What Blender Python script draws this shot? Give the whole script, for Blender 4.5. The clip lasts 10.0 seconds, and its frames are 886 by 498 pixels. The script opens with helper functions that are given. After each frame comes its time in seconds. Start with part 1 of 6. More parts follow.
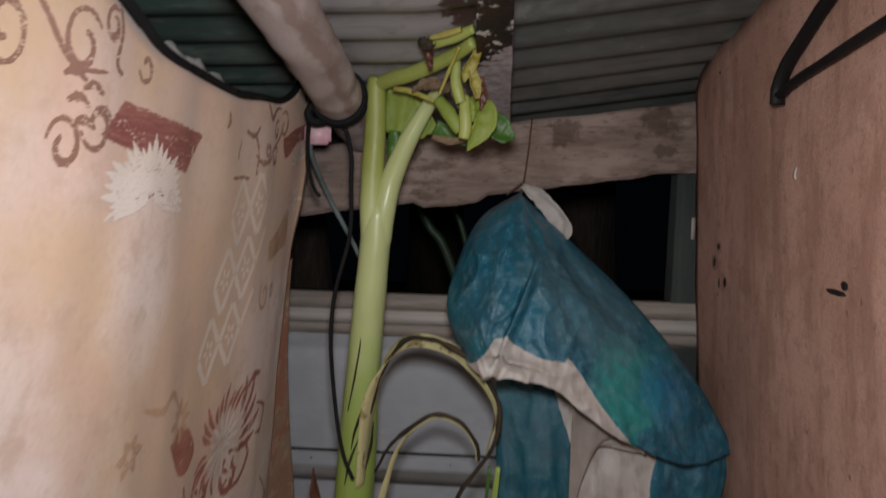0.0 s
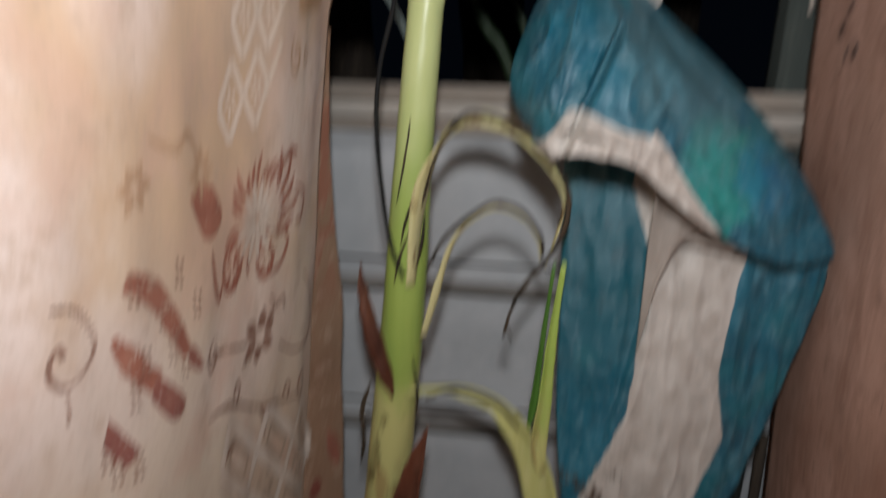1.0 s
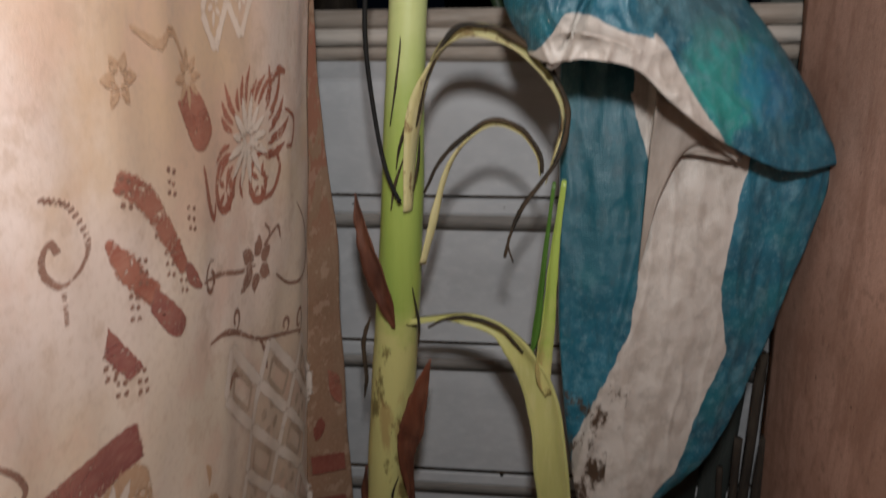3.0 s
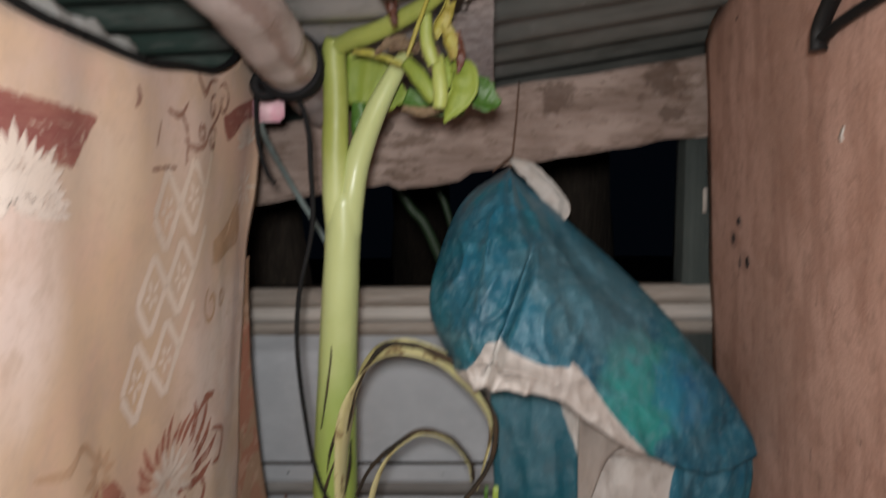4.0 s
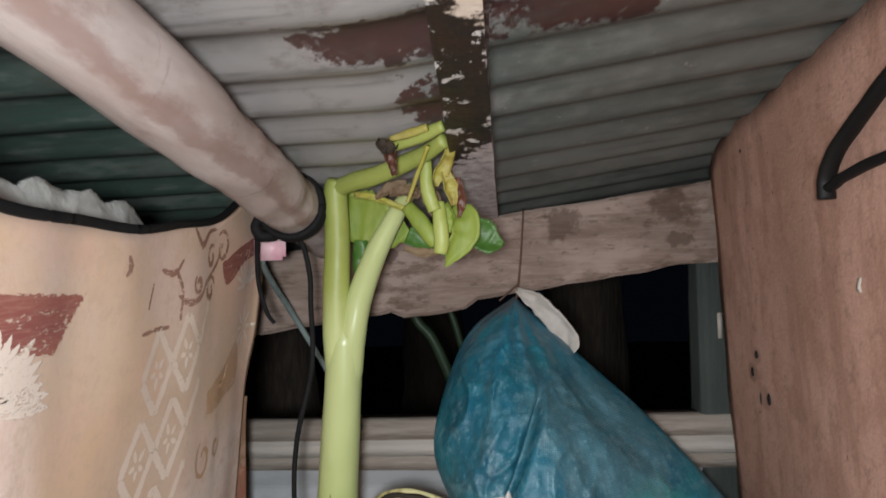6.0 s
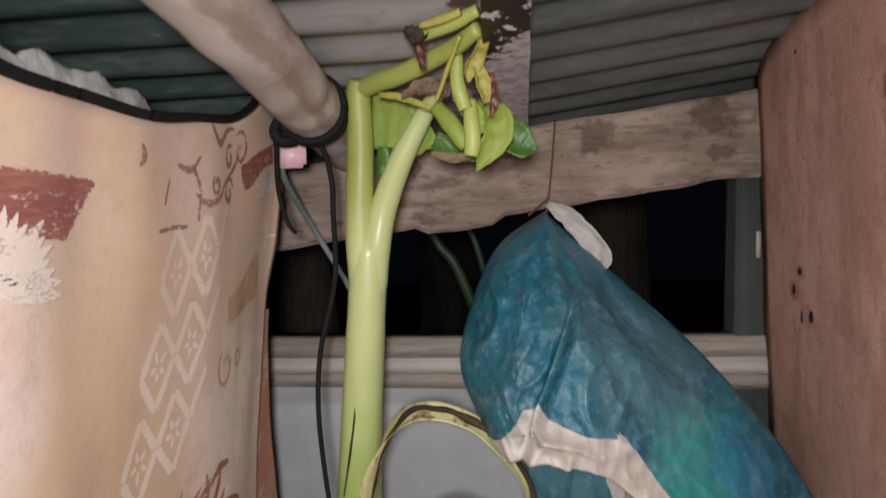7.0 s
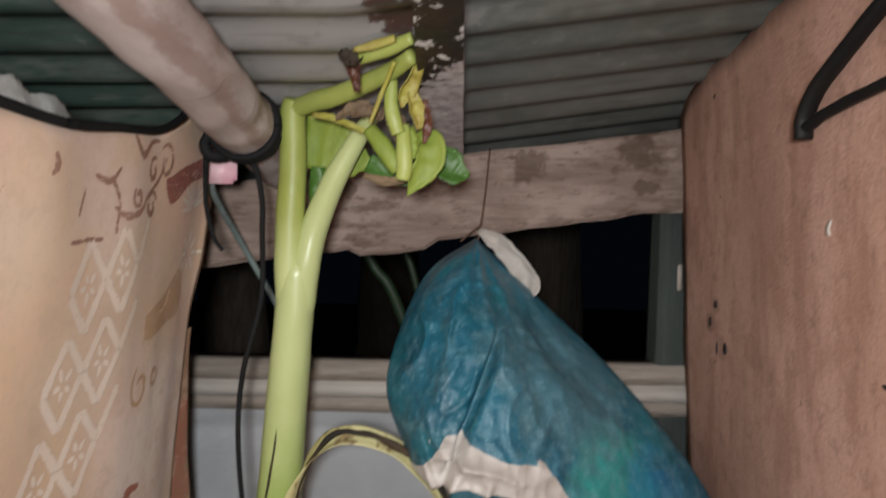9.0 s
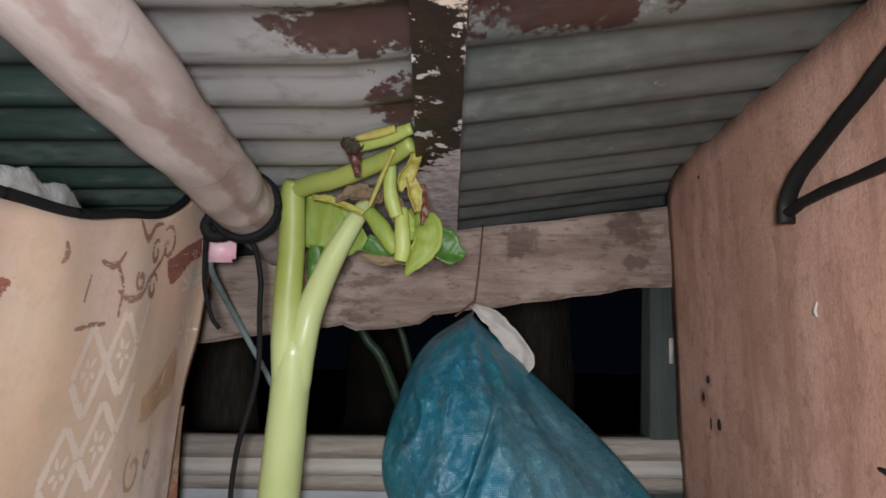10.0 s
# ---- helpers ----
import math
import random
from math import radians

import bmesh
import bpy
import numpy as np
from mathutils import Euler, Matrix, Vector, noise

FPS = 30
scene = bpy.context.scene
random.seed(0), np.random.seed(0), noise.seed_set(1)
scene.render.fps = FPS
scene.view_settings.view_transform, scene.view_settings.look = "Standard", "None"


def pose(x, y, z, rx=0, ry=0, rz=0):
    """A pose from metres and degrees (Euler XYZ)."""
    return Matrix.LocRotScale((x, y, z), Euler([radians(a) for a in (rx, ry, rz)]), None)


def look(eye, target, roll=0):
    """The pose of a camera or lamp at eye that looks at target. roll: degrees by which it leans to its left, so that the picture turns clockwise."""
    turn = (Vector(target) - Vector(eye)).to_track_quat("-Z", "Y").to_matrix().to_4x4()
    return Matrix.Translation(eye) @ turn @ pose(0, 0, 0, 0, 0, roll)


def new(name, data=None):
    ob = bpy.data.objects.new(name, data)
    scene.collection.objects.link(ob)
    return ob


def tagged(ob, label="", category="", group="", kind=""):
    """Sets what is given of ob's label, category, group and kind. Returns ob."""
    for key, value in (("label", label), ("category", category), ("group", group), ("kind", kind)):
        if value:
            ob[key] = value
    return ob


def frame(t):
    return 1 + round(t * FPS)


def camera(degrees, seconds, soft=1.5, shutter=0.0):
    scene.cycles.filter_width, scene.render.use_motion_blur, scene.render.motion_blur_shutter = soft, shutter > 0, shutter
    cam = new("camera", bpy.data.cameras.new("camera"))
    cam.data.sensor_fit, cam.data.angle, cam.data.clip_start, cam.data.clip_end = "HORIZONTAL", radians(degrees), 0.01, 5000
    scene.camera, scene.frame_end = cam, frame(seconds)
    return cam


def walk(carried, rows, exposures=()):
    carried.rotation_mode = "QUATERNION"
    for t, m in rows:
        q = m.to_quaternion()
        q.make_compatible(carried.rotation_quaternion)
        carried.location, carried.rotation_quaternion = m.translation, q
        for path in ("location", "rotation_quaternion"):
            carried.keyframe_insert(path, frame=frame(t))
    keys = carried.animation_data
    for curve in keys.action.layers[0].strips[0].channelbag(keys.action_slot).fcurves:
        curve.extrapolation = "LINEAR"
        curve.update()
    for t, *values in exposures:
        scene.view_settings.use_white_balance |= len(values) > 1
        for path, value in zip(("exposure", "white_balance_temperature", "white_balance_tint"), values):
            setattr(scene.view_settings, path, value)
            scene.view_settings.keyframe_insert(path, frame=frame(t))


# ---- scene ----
cam = camera(69.4, 10.0, 1.6, 0.5)
PATH = [
    (0, (0.063, 0.267, 1.453), (-0.029, 2.256, 1.265), 1.6),
    (0.5, (0.065, 0.33, 1.448), (-0.019, 2.328, 1.398), 0.2),
    (1, (0.05, 0.37, 1.31), (-0.184, 2.264, 0.711), 1.25),
    (1.2, (0.04, 0.385, 1.28), (-0.215, 2.119, 0.317), 0.39),
    (1.5, (0.012, 0.397, 1.214), (-0.142, 2.055, 0.107), -1.1),
    (2, (0.034, 0.368, 1.213), (-0.149, 2.084, 0.201), -0.6),
    (3.5, (0.035, 0.367, 1.327), (-0.13, 2.296, 0.829), -1.2),
    (4, (0.07, 0.409, 1.463), (0.012, 2.389, 1.188), -0.8),
    (4.5, (0.084, 0.419, 1.514), (0.111, 2.417, 1.443), -1.1),
    (5, (0.085, 0.414, 1.54), (0.102, 2.412, 1.635), -1.2),
    (6.5, (0.079, 0.46, 1.519), (-0.057, 2.452, 1.403), -1.4),
    (7, (0.064, 0.475, 1.494), (-0.081, 2.459, 1.289), -1.2),
    (7.5, (0.071, 0.476, 1.467), (-0.109, 2.45, 1.196), -1.8),
    (8, (0.07, 0.473, 1.451), (-0.132, 2.435, 1.118), -0.7),
    (8.2, (0.067, 0.473, 1.443), (-0.127, 2.433, 1.092), -0.5),
    (8.5, (0.07, 0.47, 1.457), (-0.079, 2.444, 1.168), 0.2),
    (9, (0.079, 0.473, 1.495), (0.113, 2.468, 1.362), 1.3),
    (9.5, (0.075, 0.471, 1.506), (0.168, 2.468, 1.537), 1.5),
    (10, (0.067, 0.46, 1.514), (0.138, 2.457, 1.577), 1.2),
]
EXPOSURES = [
    (0, -0.75, 6500, 10), (0.5, -0.55, 6500, 10), (1.0, 0.0, 6500, 6), (1.5, 0.42, 6250, 2), (2.0, 0.36, 6250, 2), (3.5, -0.12, 6950, 10), (4.0, -0.08, 6700, 8),
    (5.0, 0.05, 6150, 3), (6.5, 0.08, 6500, 6), (7.5, 0.12, 6800, 10), (8.2, 0.15, 6900, 10), (9.0, 0.08, 6600, 6), (10.0, 0.1, 6200, 5)]
walk(cam, [(t, look(eye, target, roll)) for t, eye, target, roll in PATH], EXPOSURES)

# ---- light: night outside, one small lamp carried beside the lens ----
world = bpy.data.worlds.new("night")
scene.world = world
world.use_nodes = True
world.node_tree.nodes["Background"].inputs[0].default_value = (0.10, 0.16, 0.30, 1)
world.node_tree.nodes["Background"].inputs[1].default_value = 0.008
torch_data = bpy.data.lights.new("torch", "SPOT")
torch_data.energy = 30
torch_data.color = (0.97, 0.965, 1.0)
torch_data.spot_size = radians(172)
torch_data.spot_blend = 1.0
torch_data.shadow_soft_size = 0.04
torch = new("torch", torch_data)
torch.matrix_world = look((0.055, 0.33, 1.535), (0.13, 1.4, 0.80))


# ---- materials ----
def mix_rgb(nt, fac, a, b):
    n = nt.nodes.new("ShaderNodeMix")
    n.data_type = "RGBA"
    for sock, val in ((n.inputs[0], fac), (n.inputs[6], a), (n.inputs[7], b)):
        if hasattr(val, "is_linked"):
            nt.links.new(val, sock)
        elif isinstance(val, tuple):
            sock.default_value = (*val, 1)
        else:
            sock.default_value = val
    return n.outputs[2]


def math_node(nt, op, a, b=0.0, clamp=False):
    n = nt.nodes.new("ShaderNodeMath")
    n.operation, n.use_clamp = op, clamp
    for sock, val in ((n.inputs[0], a), (n.inputs[1], b)):
        if hasattr(val, "is_linked"):
            nt.links.new(val, sock)
        else:
            sock.default_value = val
    return n.outputs[0]


def step(nt, val, lo, hi):
    """0 below lo, 1 above hi."""
    n = nt.nodes.new("ShaderNodeMapRange")
    n.interpolation_type = "SMOOTHSTEP"
    nt.links.new(val, n.inputs[0])
    n.inputs[1].default_value, n.inputs[2].default_value = lo, hi
    return n.outputs[0]


def coords(nt, stretch=(1, 1, 1)):
    g = nt.nodes.new("ShaderNodeTexCoord")
    m = nt.nodes.new("ShaderNodeMapping")
    m.inputs["Scale"].default_value = stretch
    nt.links.new(g.outputs["Object"], m.inputs[0])
    return m.outputs[0]


def noise_tex(nt, vec, scale, detail=4.0, rough=0.55):
    n = nt.nodes.new("ShaderNodeTexNoise")
    nt.links.new(vec, n.inputs["Vector"])
    n.inputs["Scale"].default_value, n.inputs["Detail"].default_value, n.inputs["Roughness"].default_value = scale, detail, rough
    return n.outputs["Fac"]


def material(name, colours, rough=0.7, coarse=6.0, fine=60.0, bump=0.25, bump_scale=None, stretch=(1, 1, 1), metal=0.0, build=None, depth=0.004, sheen=0.0, gaps=0.0, weight=1.0):
    """Two or three colours mixed by a coarse and a fine noise, with a bump; build() may change the colour."""
    mt = bpy.data.materials.new(name)
    mt.use_nodes = True
    nt = mt.node_tree
    bsdf = nt.nodes["Principled BSDF"]
    vec = coords(nt, stretch)
    big = noise_tex(nt, vec, coarse, 5)
    small = noise_tex(nt, vec, fine, 5, 0.65)
    col = mix_rgb(nt, step(nt, big, 0.35, 0.65), colours[0], colours[1])
    if len(colours) > 2:
        col = mix_rgb(nt, math_node(nt, "MULTIPLY", step(nt, small, 0.4, 0.75), 0.6), col, colours[2])
    huge = noise_tex(nt, coords(nt), coarse * 0.35, 3)
    col = mix_rgb(nt, math_node(nt, "MULTIPLY", step(nt, huge, 0.42, 0.68), 0.35), col, tuple(0.55 * k for k in colours[1]))
    if build:
        col = build(nt, vec, col)
    nt.links.new(col, bsdf.inputs["Base Color"])
    bsdf.inputs["Metallic"].default_value = metal
    r = nt.nodes.new("ShaderNodeMapRange")
    nt.links.new(small, r.inputs[0])
    r.inputs[3].default_value, r.inputs[4].default_value = max(0.05, rough - 0.12), min(1, rough + 0.12)
    nt.links.new(r.outputs[0], bsdf.inputs["Roughness"])
    b = nt.nodes.new("ShaderNodeBump")
    b.inputs["Strength"].default_value, b.inputs["Distance"].default_value = bump, depth
    nt.links.new(noise_tex(nt, vec, bump_scale or fine, 6, 0.6), b.inputs["Height"])
    nt.links.new(b.outputs[0], bsdf.inputs["Normal"])
    if gaps:
        vec2 = coords(nt, (1, 0.6, 2.2))
        worn = math_node(nt, "ADD", math_node(nt, "MULTIPLY", noise_tex(nt, vec2, 260.0, 2), 0.55), math_node(nt, "MULTIPLY", noise_tex(nt, vec2, 38.0, 4), 0.45))
        fray = math_node(nt, "ADD", attr(nt, "fray"), math_node(nt, "MULTIPLY", math_node(nt, "SUBTRACT", noise_tex(nt, vec2, 330.0, 3), 0.5), 1.6))
        cover = math_node(nt, "MULTIPLY", step(nt, worn, gaps - 0.02, gaps + 0.01), step(nt, fray, 0.38, 0.48))
        nt.links.new(math_node(nt, "MULTIPLY", cover, weight), bsdf.inputs["Alpha"])
    if sheen:
        bsdf.inputs["Sheen Weight"].default_value = sheen
    return mt


def axis(nt, which):
    g = nt.nodes.new("ShaderNodeNewGeometry")
    s = nt.nodes.new("ShaderNodeSeparateXYZ")
    nt.links.new(g.outputs["Position"], s.inputs[0])
    return s.outputs["XYZ".index(which)]


def spot(nt, place, radius, vec=None, wobble=0.02):
    """1 near a place in the world, 0 past the radius, with an uneven rim."""
    g = nt.nodes.new("ShaderNodeNewGeometry")
    d = nt.nodes.new("ShaderNodeVectorMath")
    d.operation = "DISTANCE"
    nt.links.new(g.outputs["Position"], d.inputs[0])
    d.inputs[1].default_value = place
    n = noise_tex(nt, g.outputs["Position"], 38.0, 4)
    dist = math_node(nt, "ADD", d.outputs["Value"], math_node(nt, "MULTIPLY", math_node(nt, "SUBTRACT", n, 0.5), wobble * 4))
    return math_node(nt, "SUBTRACT", 1.0, step(nt, dist, radius * 0.6, radius), True)


def attr(nt, name):
    a = nt.nodes.new("ShaderNodeAttribute")
    a.attribute_name = name
    return a.outputs["Fac"]


def beam_knots(nt, vec, col):
    """Pale dusty patches, dark damp stains, long grain lines and a few knots."""
    pale = noise_tex(nt, coords(nt, (0.7, 1, 1.6)), 9.0, 5, 0.6)
    col = mix_rgb(nt, math_node(nt, "MULTIPLY", step(nt, pale, 0.44, 0.58), 0.7), col, (0.40, 0.31, 0.265))
    grain = noise_tex(nt, coords(nt, (0.05, 1, 1)), 130.0, 4, 0.65)
    col = mix_rgb(nt, math_node(nt, "MULTIPLY", step(nt, grain, 0.50, 0.66), 0.45), col, (0.155, 0.105, 0.08))
    stain = noise_tex(nt, coords(nt, (0.6, 1, 1.5)), 17.0, 6, 0.7)
    col = mix_rgb(nt, math_node(nt, "MULTIPLY", step(nt, stain, 0.53, 0.64), 0.7), col, (0.12, 0.075, 0.05))
    pits = noise_tex(nt, coords(nt, (0.5, 1, 1.2)), 75.0, 5, 0.7)
    col = mix_rgb(nt, math_node(nt, "MULTIPLY", step(nt, pits, 0.58, 0.66), 0.6), col, (0.10, 0.065, 0.045))
    for x, z, r in ((0.223, 1.557, 0.030), (0.384, 1.582, 0.040), (-0.05, 1.52, 0.022), (0.395, 1.535, 0.022)):
        col = mix_rgb(nt, math_node(nt, "MULTIPLY", spot(nt, (x, 1.43, z), r, wobble=0.02), 0.62), col, (0.075, 0.045, 0.03))
    return col


def roof_paint(nt, vec, col):
    """Green paint to the left, bare grey zinc to the right, rust and lime bloom along the batten."""
    x, y = axis(nt, "X"), axis(nt, "Y")
    g = nt.nodes.new("ShaderNodeNewGeometry")
    n = noise_tex(nt, g.outputs["Position"], 9.0, 6)
    n2 = noise_tex(nt, g.outputs["Position"], 45.0, 5, 0.7)
    wob = math_node(nt, "MULTIPLY", math_node(nt, "SUBTRACT", n, 0.5), 0.30)
    xx = math_node(nt, "ADD", x, wob)
    green = math_node(nt, "SUBTRACT", 1.0, step(nt, xx, -0.30, -0.16), True)
    col = mix_rgb(nt, green, col, (0.060, 0.098, 0.082))
    worn = noise_tex(nt, coords(nt, (1, 3.5, 1)), 7.0, 6, 0.65)
    col = mix_rgb(nt, math_node(nt, "MULTIPLY", math_node(nt, "MULTIPLY", step(nt, worn, 0.47, 0.62), 0.7), green), col, (0.17, 0.195, 0.175))
    chalk = math_node(nt, "MULTIPLY", step(nt, xx, -0.22, -0.12), math_node(nt, "SUBTRACT", 1.0, step(nt, xx, 0.05, 0.13)), True)
    col = mix_rgb(nt, math_node(nt, "MULTIPLY", chalk, 0.85), col, (0.29, 0.27, 0.262))
    yy = math_node(nt, "ADD", y, math_node(nt, "MULTIPLY", math_node(nt, "SUBTRACT", n2, 0.5), 0.10))
    for x0, y0, sx, sy in ((0.19, 0.928, 0.09, 0.042), (0.03, 0.93, 0.085, 0.034), (0.05, 1.06, 0.035, 0.05), (0.02, 0.78, 0.06, 0.025), (0.26, 0.86, 0.07, 0.014)):
        ax = math_node(nt, "DIVIDE", math_node(nt, "SUBTRACT", math_node(nt, "ADD", x, math_node(nt, "MULTIPLY", math_node(nt, "SUBTRACT", n2, 0.5), 0.14)), x0), sx)
        ay = math_node(nt, "DIVIDE", math_node(nt, "SUBTRACT", yy, y0), sy)
        r2 = math_node(nt, "ADD", math_node(nt, "MULTIPLY", ax, ax), math_node(nt, "MULTIPLY", ay, ay))
        col = mix_rgb(nt, math_node(nt, "MULTIPLY", math_node(nt, "SUBTRACT", 1.0, step(nt, math_node(nt, "ADD", r2, math_node(nt, "MULTIPLY", math_node(nt, "SUBTRACT", noise_tex(nt, g.outputs["Position"], 110.0, 4, 0.7), 0.5), 1.6)), 0.7, 1.1)), 0.92), col, mix_rgb(nt, n2, (0.020, 0.006, 0.005), (0.065, 0.018, 0.013)))
    streak = noise_tex(nt, coords(nt, (1.6, 22, 1)), 3.0, 6, 0.65)
    col = mix_rgb(nt, math_node(nt, "MULTIPLY", step(nt, streak, 0.5, 0.72), 0.5), col, (0.045, 0.05, 0.045))
    blot = noise_tex(nt, coords(nt, (1, 1.8, 1)), 24.0, 6, 0.7)
    col = mix_rgb(nt, math_node(nt, "MULTIPLY", step(nt, blot, 0.52, 0.7), 0.4), col, (0.09, 0.075, 0.065))
    spots = step(nt, n2, 0.66, 0.70)
    return mix_rgb(nt, math_node(nt, "MULTIPLY", spots, 0.5), col, (0.33, 0.31, 0.30))


def batten_paint(nt, vec, col):
    """Dark brown paint flaking off to white lime at both ends."""
    y = axis(nt, "Y")
    g = nt.nodes.new("ShaderNodeNewGeometry")
    n = noise_tex(nt, g.outputs["Position"], 34.0, 6, 0.7)
    w = math_node(nt, "MULTIPLY", math_node(nt, "SUBTRACT", n, 0.5), 0.24)
    slant = math_node(nt, "MULTIPLY", math_node(nt, "SUBTRACT", axis(nt, "X"), 0.062), 2.0)
    yy = math_node(nt, "ADD", math_node(nt, "ADD", y, slant), w)
    far = step(nt, yy, 1.175, 1.185)
    near = math_node(nt, "SUBTRACT", 1.0, step(nt, math_node(nt, "ADD", math_node(nt, "SUBTRACT", y, slant), w), 0.80, 0.815))
    lime = mix_rgb(nt, step(nt, noise_tex(nt, g.outputs["Position"], 80.0, 5, 0.7), 0.42, 0.62), (0.50, 0.45, 0.45), (0.33, 0.275, 0.27))
    col = mix_rgb(nt, far, col, lime)
    col = mix_rgb(nt, near, col, (0.62, 0.52, 0.43))
    rim = math_node(nt, "ADD", math_node(nt, "ADD", axis(nt, "X"), math_node(nt, "MULTIPLY", math_node(nt, "SUBTRACT", y, 1.0), -0.035)), math_node(nt, "MULTIPLY", math_node(nt, "SUBTRACT", n, 0.5), 0.06))
    col = mix_rgb(nt, step(nt, rim, 0.101, 0.104), col, lime)
    return mix_rgb(nt, step(nt, n, 0.575, 0.59), col, (0.58, 0.55, 0.53))


def panel_marks(nt, vec, col):
    for y, z, r, c in ((1.319, 1.372, 0.013, (0.06, 0.022, 0.014)), (1.335, 1.345, 0.015, (0.06, 0.022, 0.014)), (1.30, 1.316, 0.020, (0.07, 0.028, 0.016)),
                       (1.31, 1.19, 0.014, (0.10, 0.04, 0.025)), (1.22, 1.33, 0.025, (0.22, 0.10, 0.06)), (1.30, 1.15, 0.02, (0.16, 0.07, 0.04)), (1.232, 1.615, 0.010, (0.10, 0.045, 0.03)), (1.21, 1.32, 0.016, (0.16, 0.09, 0.06)), (0.99, 1.49, 0.012, (0.20, 0.10, 0.07))):
        col = mix_rgb(nt, math_node(nt, "MULTIPLY", spot(nt, (0.46, y, z), r, wobble=0.004), 0.85), col, c)
    patch = noise_tex(nt, coords(nt, (1, 1.6, 0.8)), 5.0, 5)
    col = mix_rgb(nt, math_node(nt, "MULTIPLY", step(nt, patch, 0.42, 0.66), 0.65), col, (0.60, 0.36, 0.28))
    patch2 = noise_tex(nt, coords(nt, (1, 2.6, 0.5)), 8.5, 6, 0.65)
    col = mix_rgb(nt, math_node(nt, "MULTIPLY", step(nt, patch2, 0.47, 0.63), 0.55), col, (0.29, 0.145, 0.10))
    scuff = noise_tex(nt, coords(nt, (1, 1, 0.7)), 48.0, 6, 0.75)
    col = mix_rgb(nt, math_node(nt, "MULTIPLY", step(nt, scuff, 0.53, 0.66), 0.5), col, (0.22, 0.12, 0.085))
    fibre = noise_tex(nt, coords(nt, (1, 3.2, 0.16)), 95.0, 4, 0.65)
    col = mix_rgb(nt, math_node(nt, "MULTIPLY", step(nt, fibre, 0.52, 0.68), 0.1), col, (0.26, 0.14, 0.10))
    light_fibre = noise_tex(nt, coords(nt, (1, 2.6, 0.2)), 140.0, 3, 0.6)
    col = mix_rgb(nt, math_node(nt, "MULTIPLY", step(nt, light_fibre, 0.56, 0.70), 0.1), col, (0.66, 0.46, 0.36))
    mottle = noise_tex(nt, coords(nt, (1, 1.2, 0.8)), 17.0, 6, 0.72)
    col = mix_rgb(nt, math_node(nt, "MULTIPLY", step(nt, mottle, 0.50, 0.64), 0.42), col, (0.31, 0.15, 0.10))
    grit = noise_tex(nt, coords(nt), 330.0, 3, 0.7)
    col = mix_rgb(nt, math_node(nt, "MULTIPLY", step(nt, grit, 0.48, 0.64), 0.32), col, (0.27, 0.145, 0.105))
    flecks = noise_tex(nt, coords(nt, (1, 1.6, 0.8)), 70.0, 2, 0.5)
    col = mix_rgb(nt, math_node(nt, "MULTIPLY", step(nt, flecks, 0.745, 0.77), 0.75), col, (0.06, 0.03, 0.022))
    grime = noise_tex(nt, coords(nt, (1, 1, 1)), 140.0, 3)
    return mix_rgb(nt, math_node(nt, "MULTIPLY", step(nt, grime, 0.55, 0.75), 0.35), col, (0.25, 0.15, 0.11))


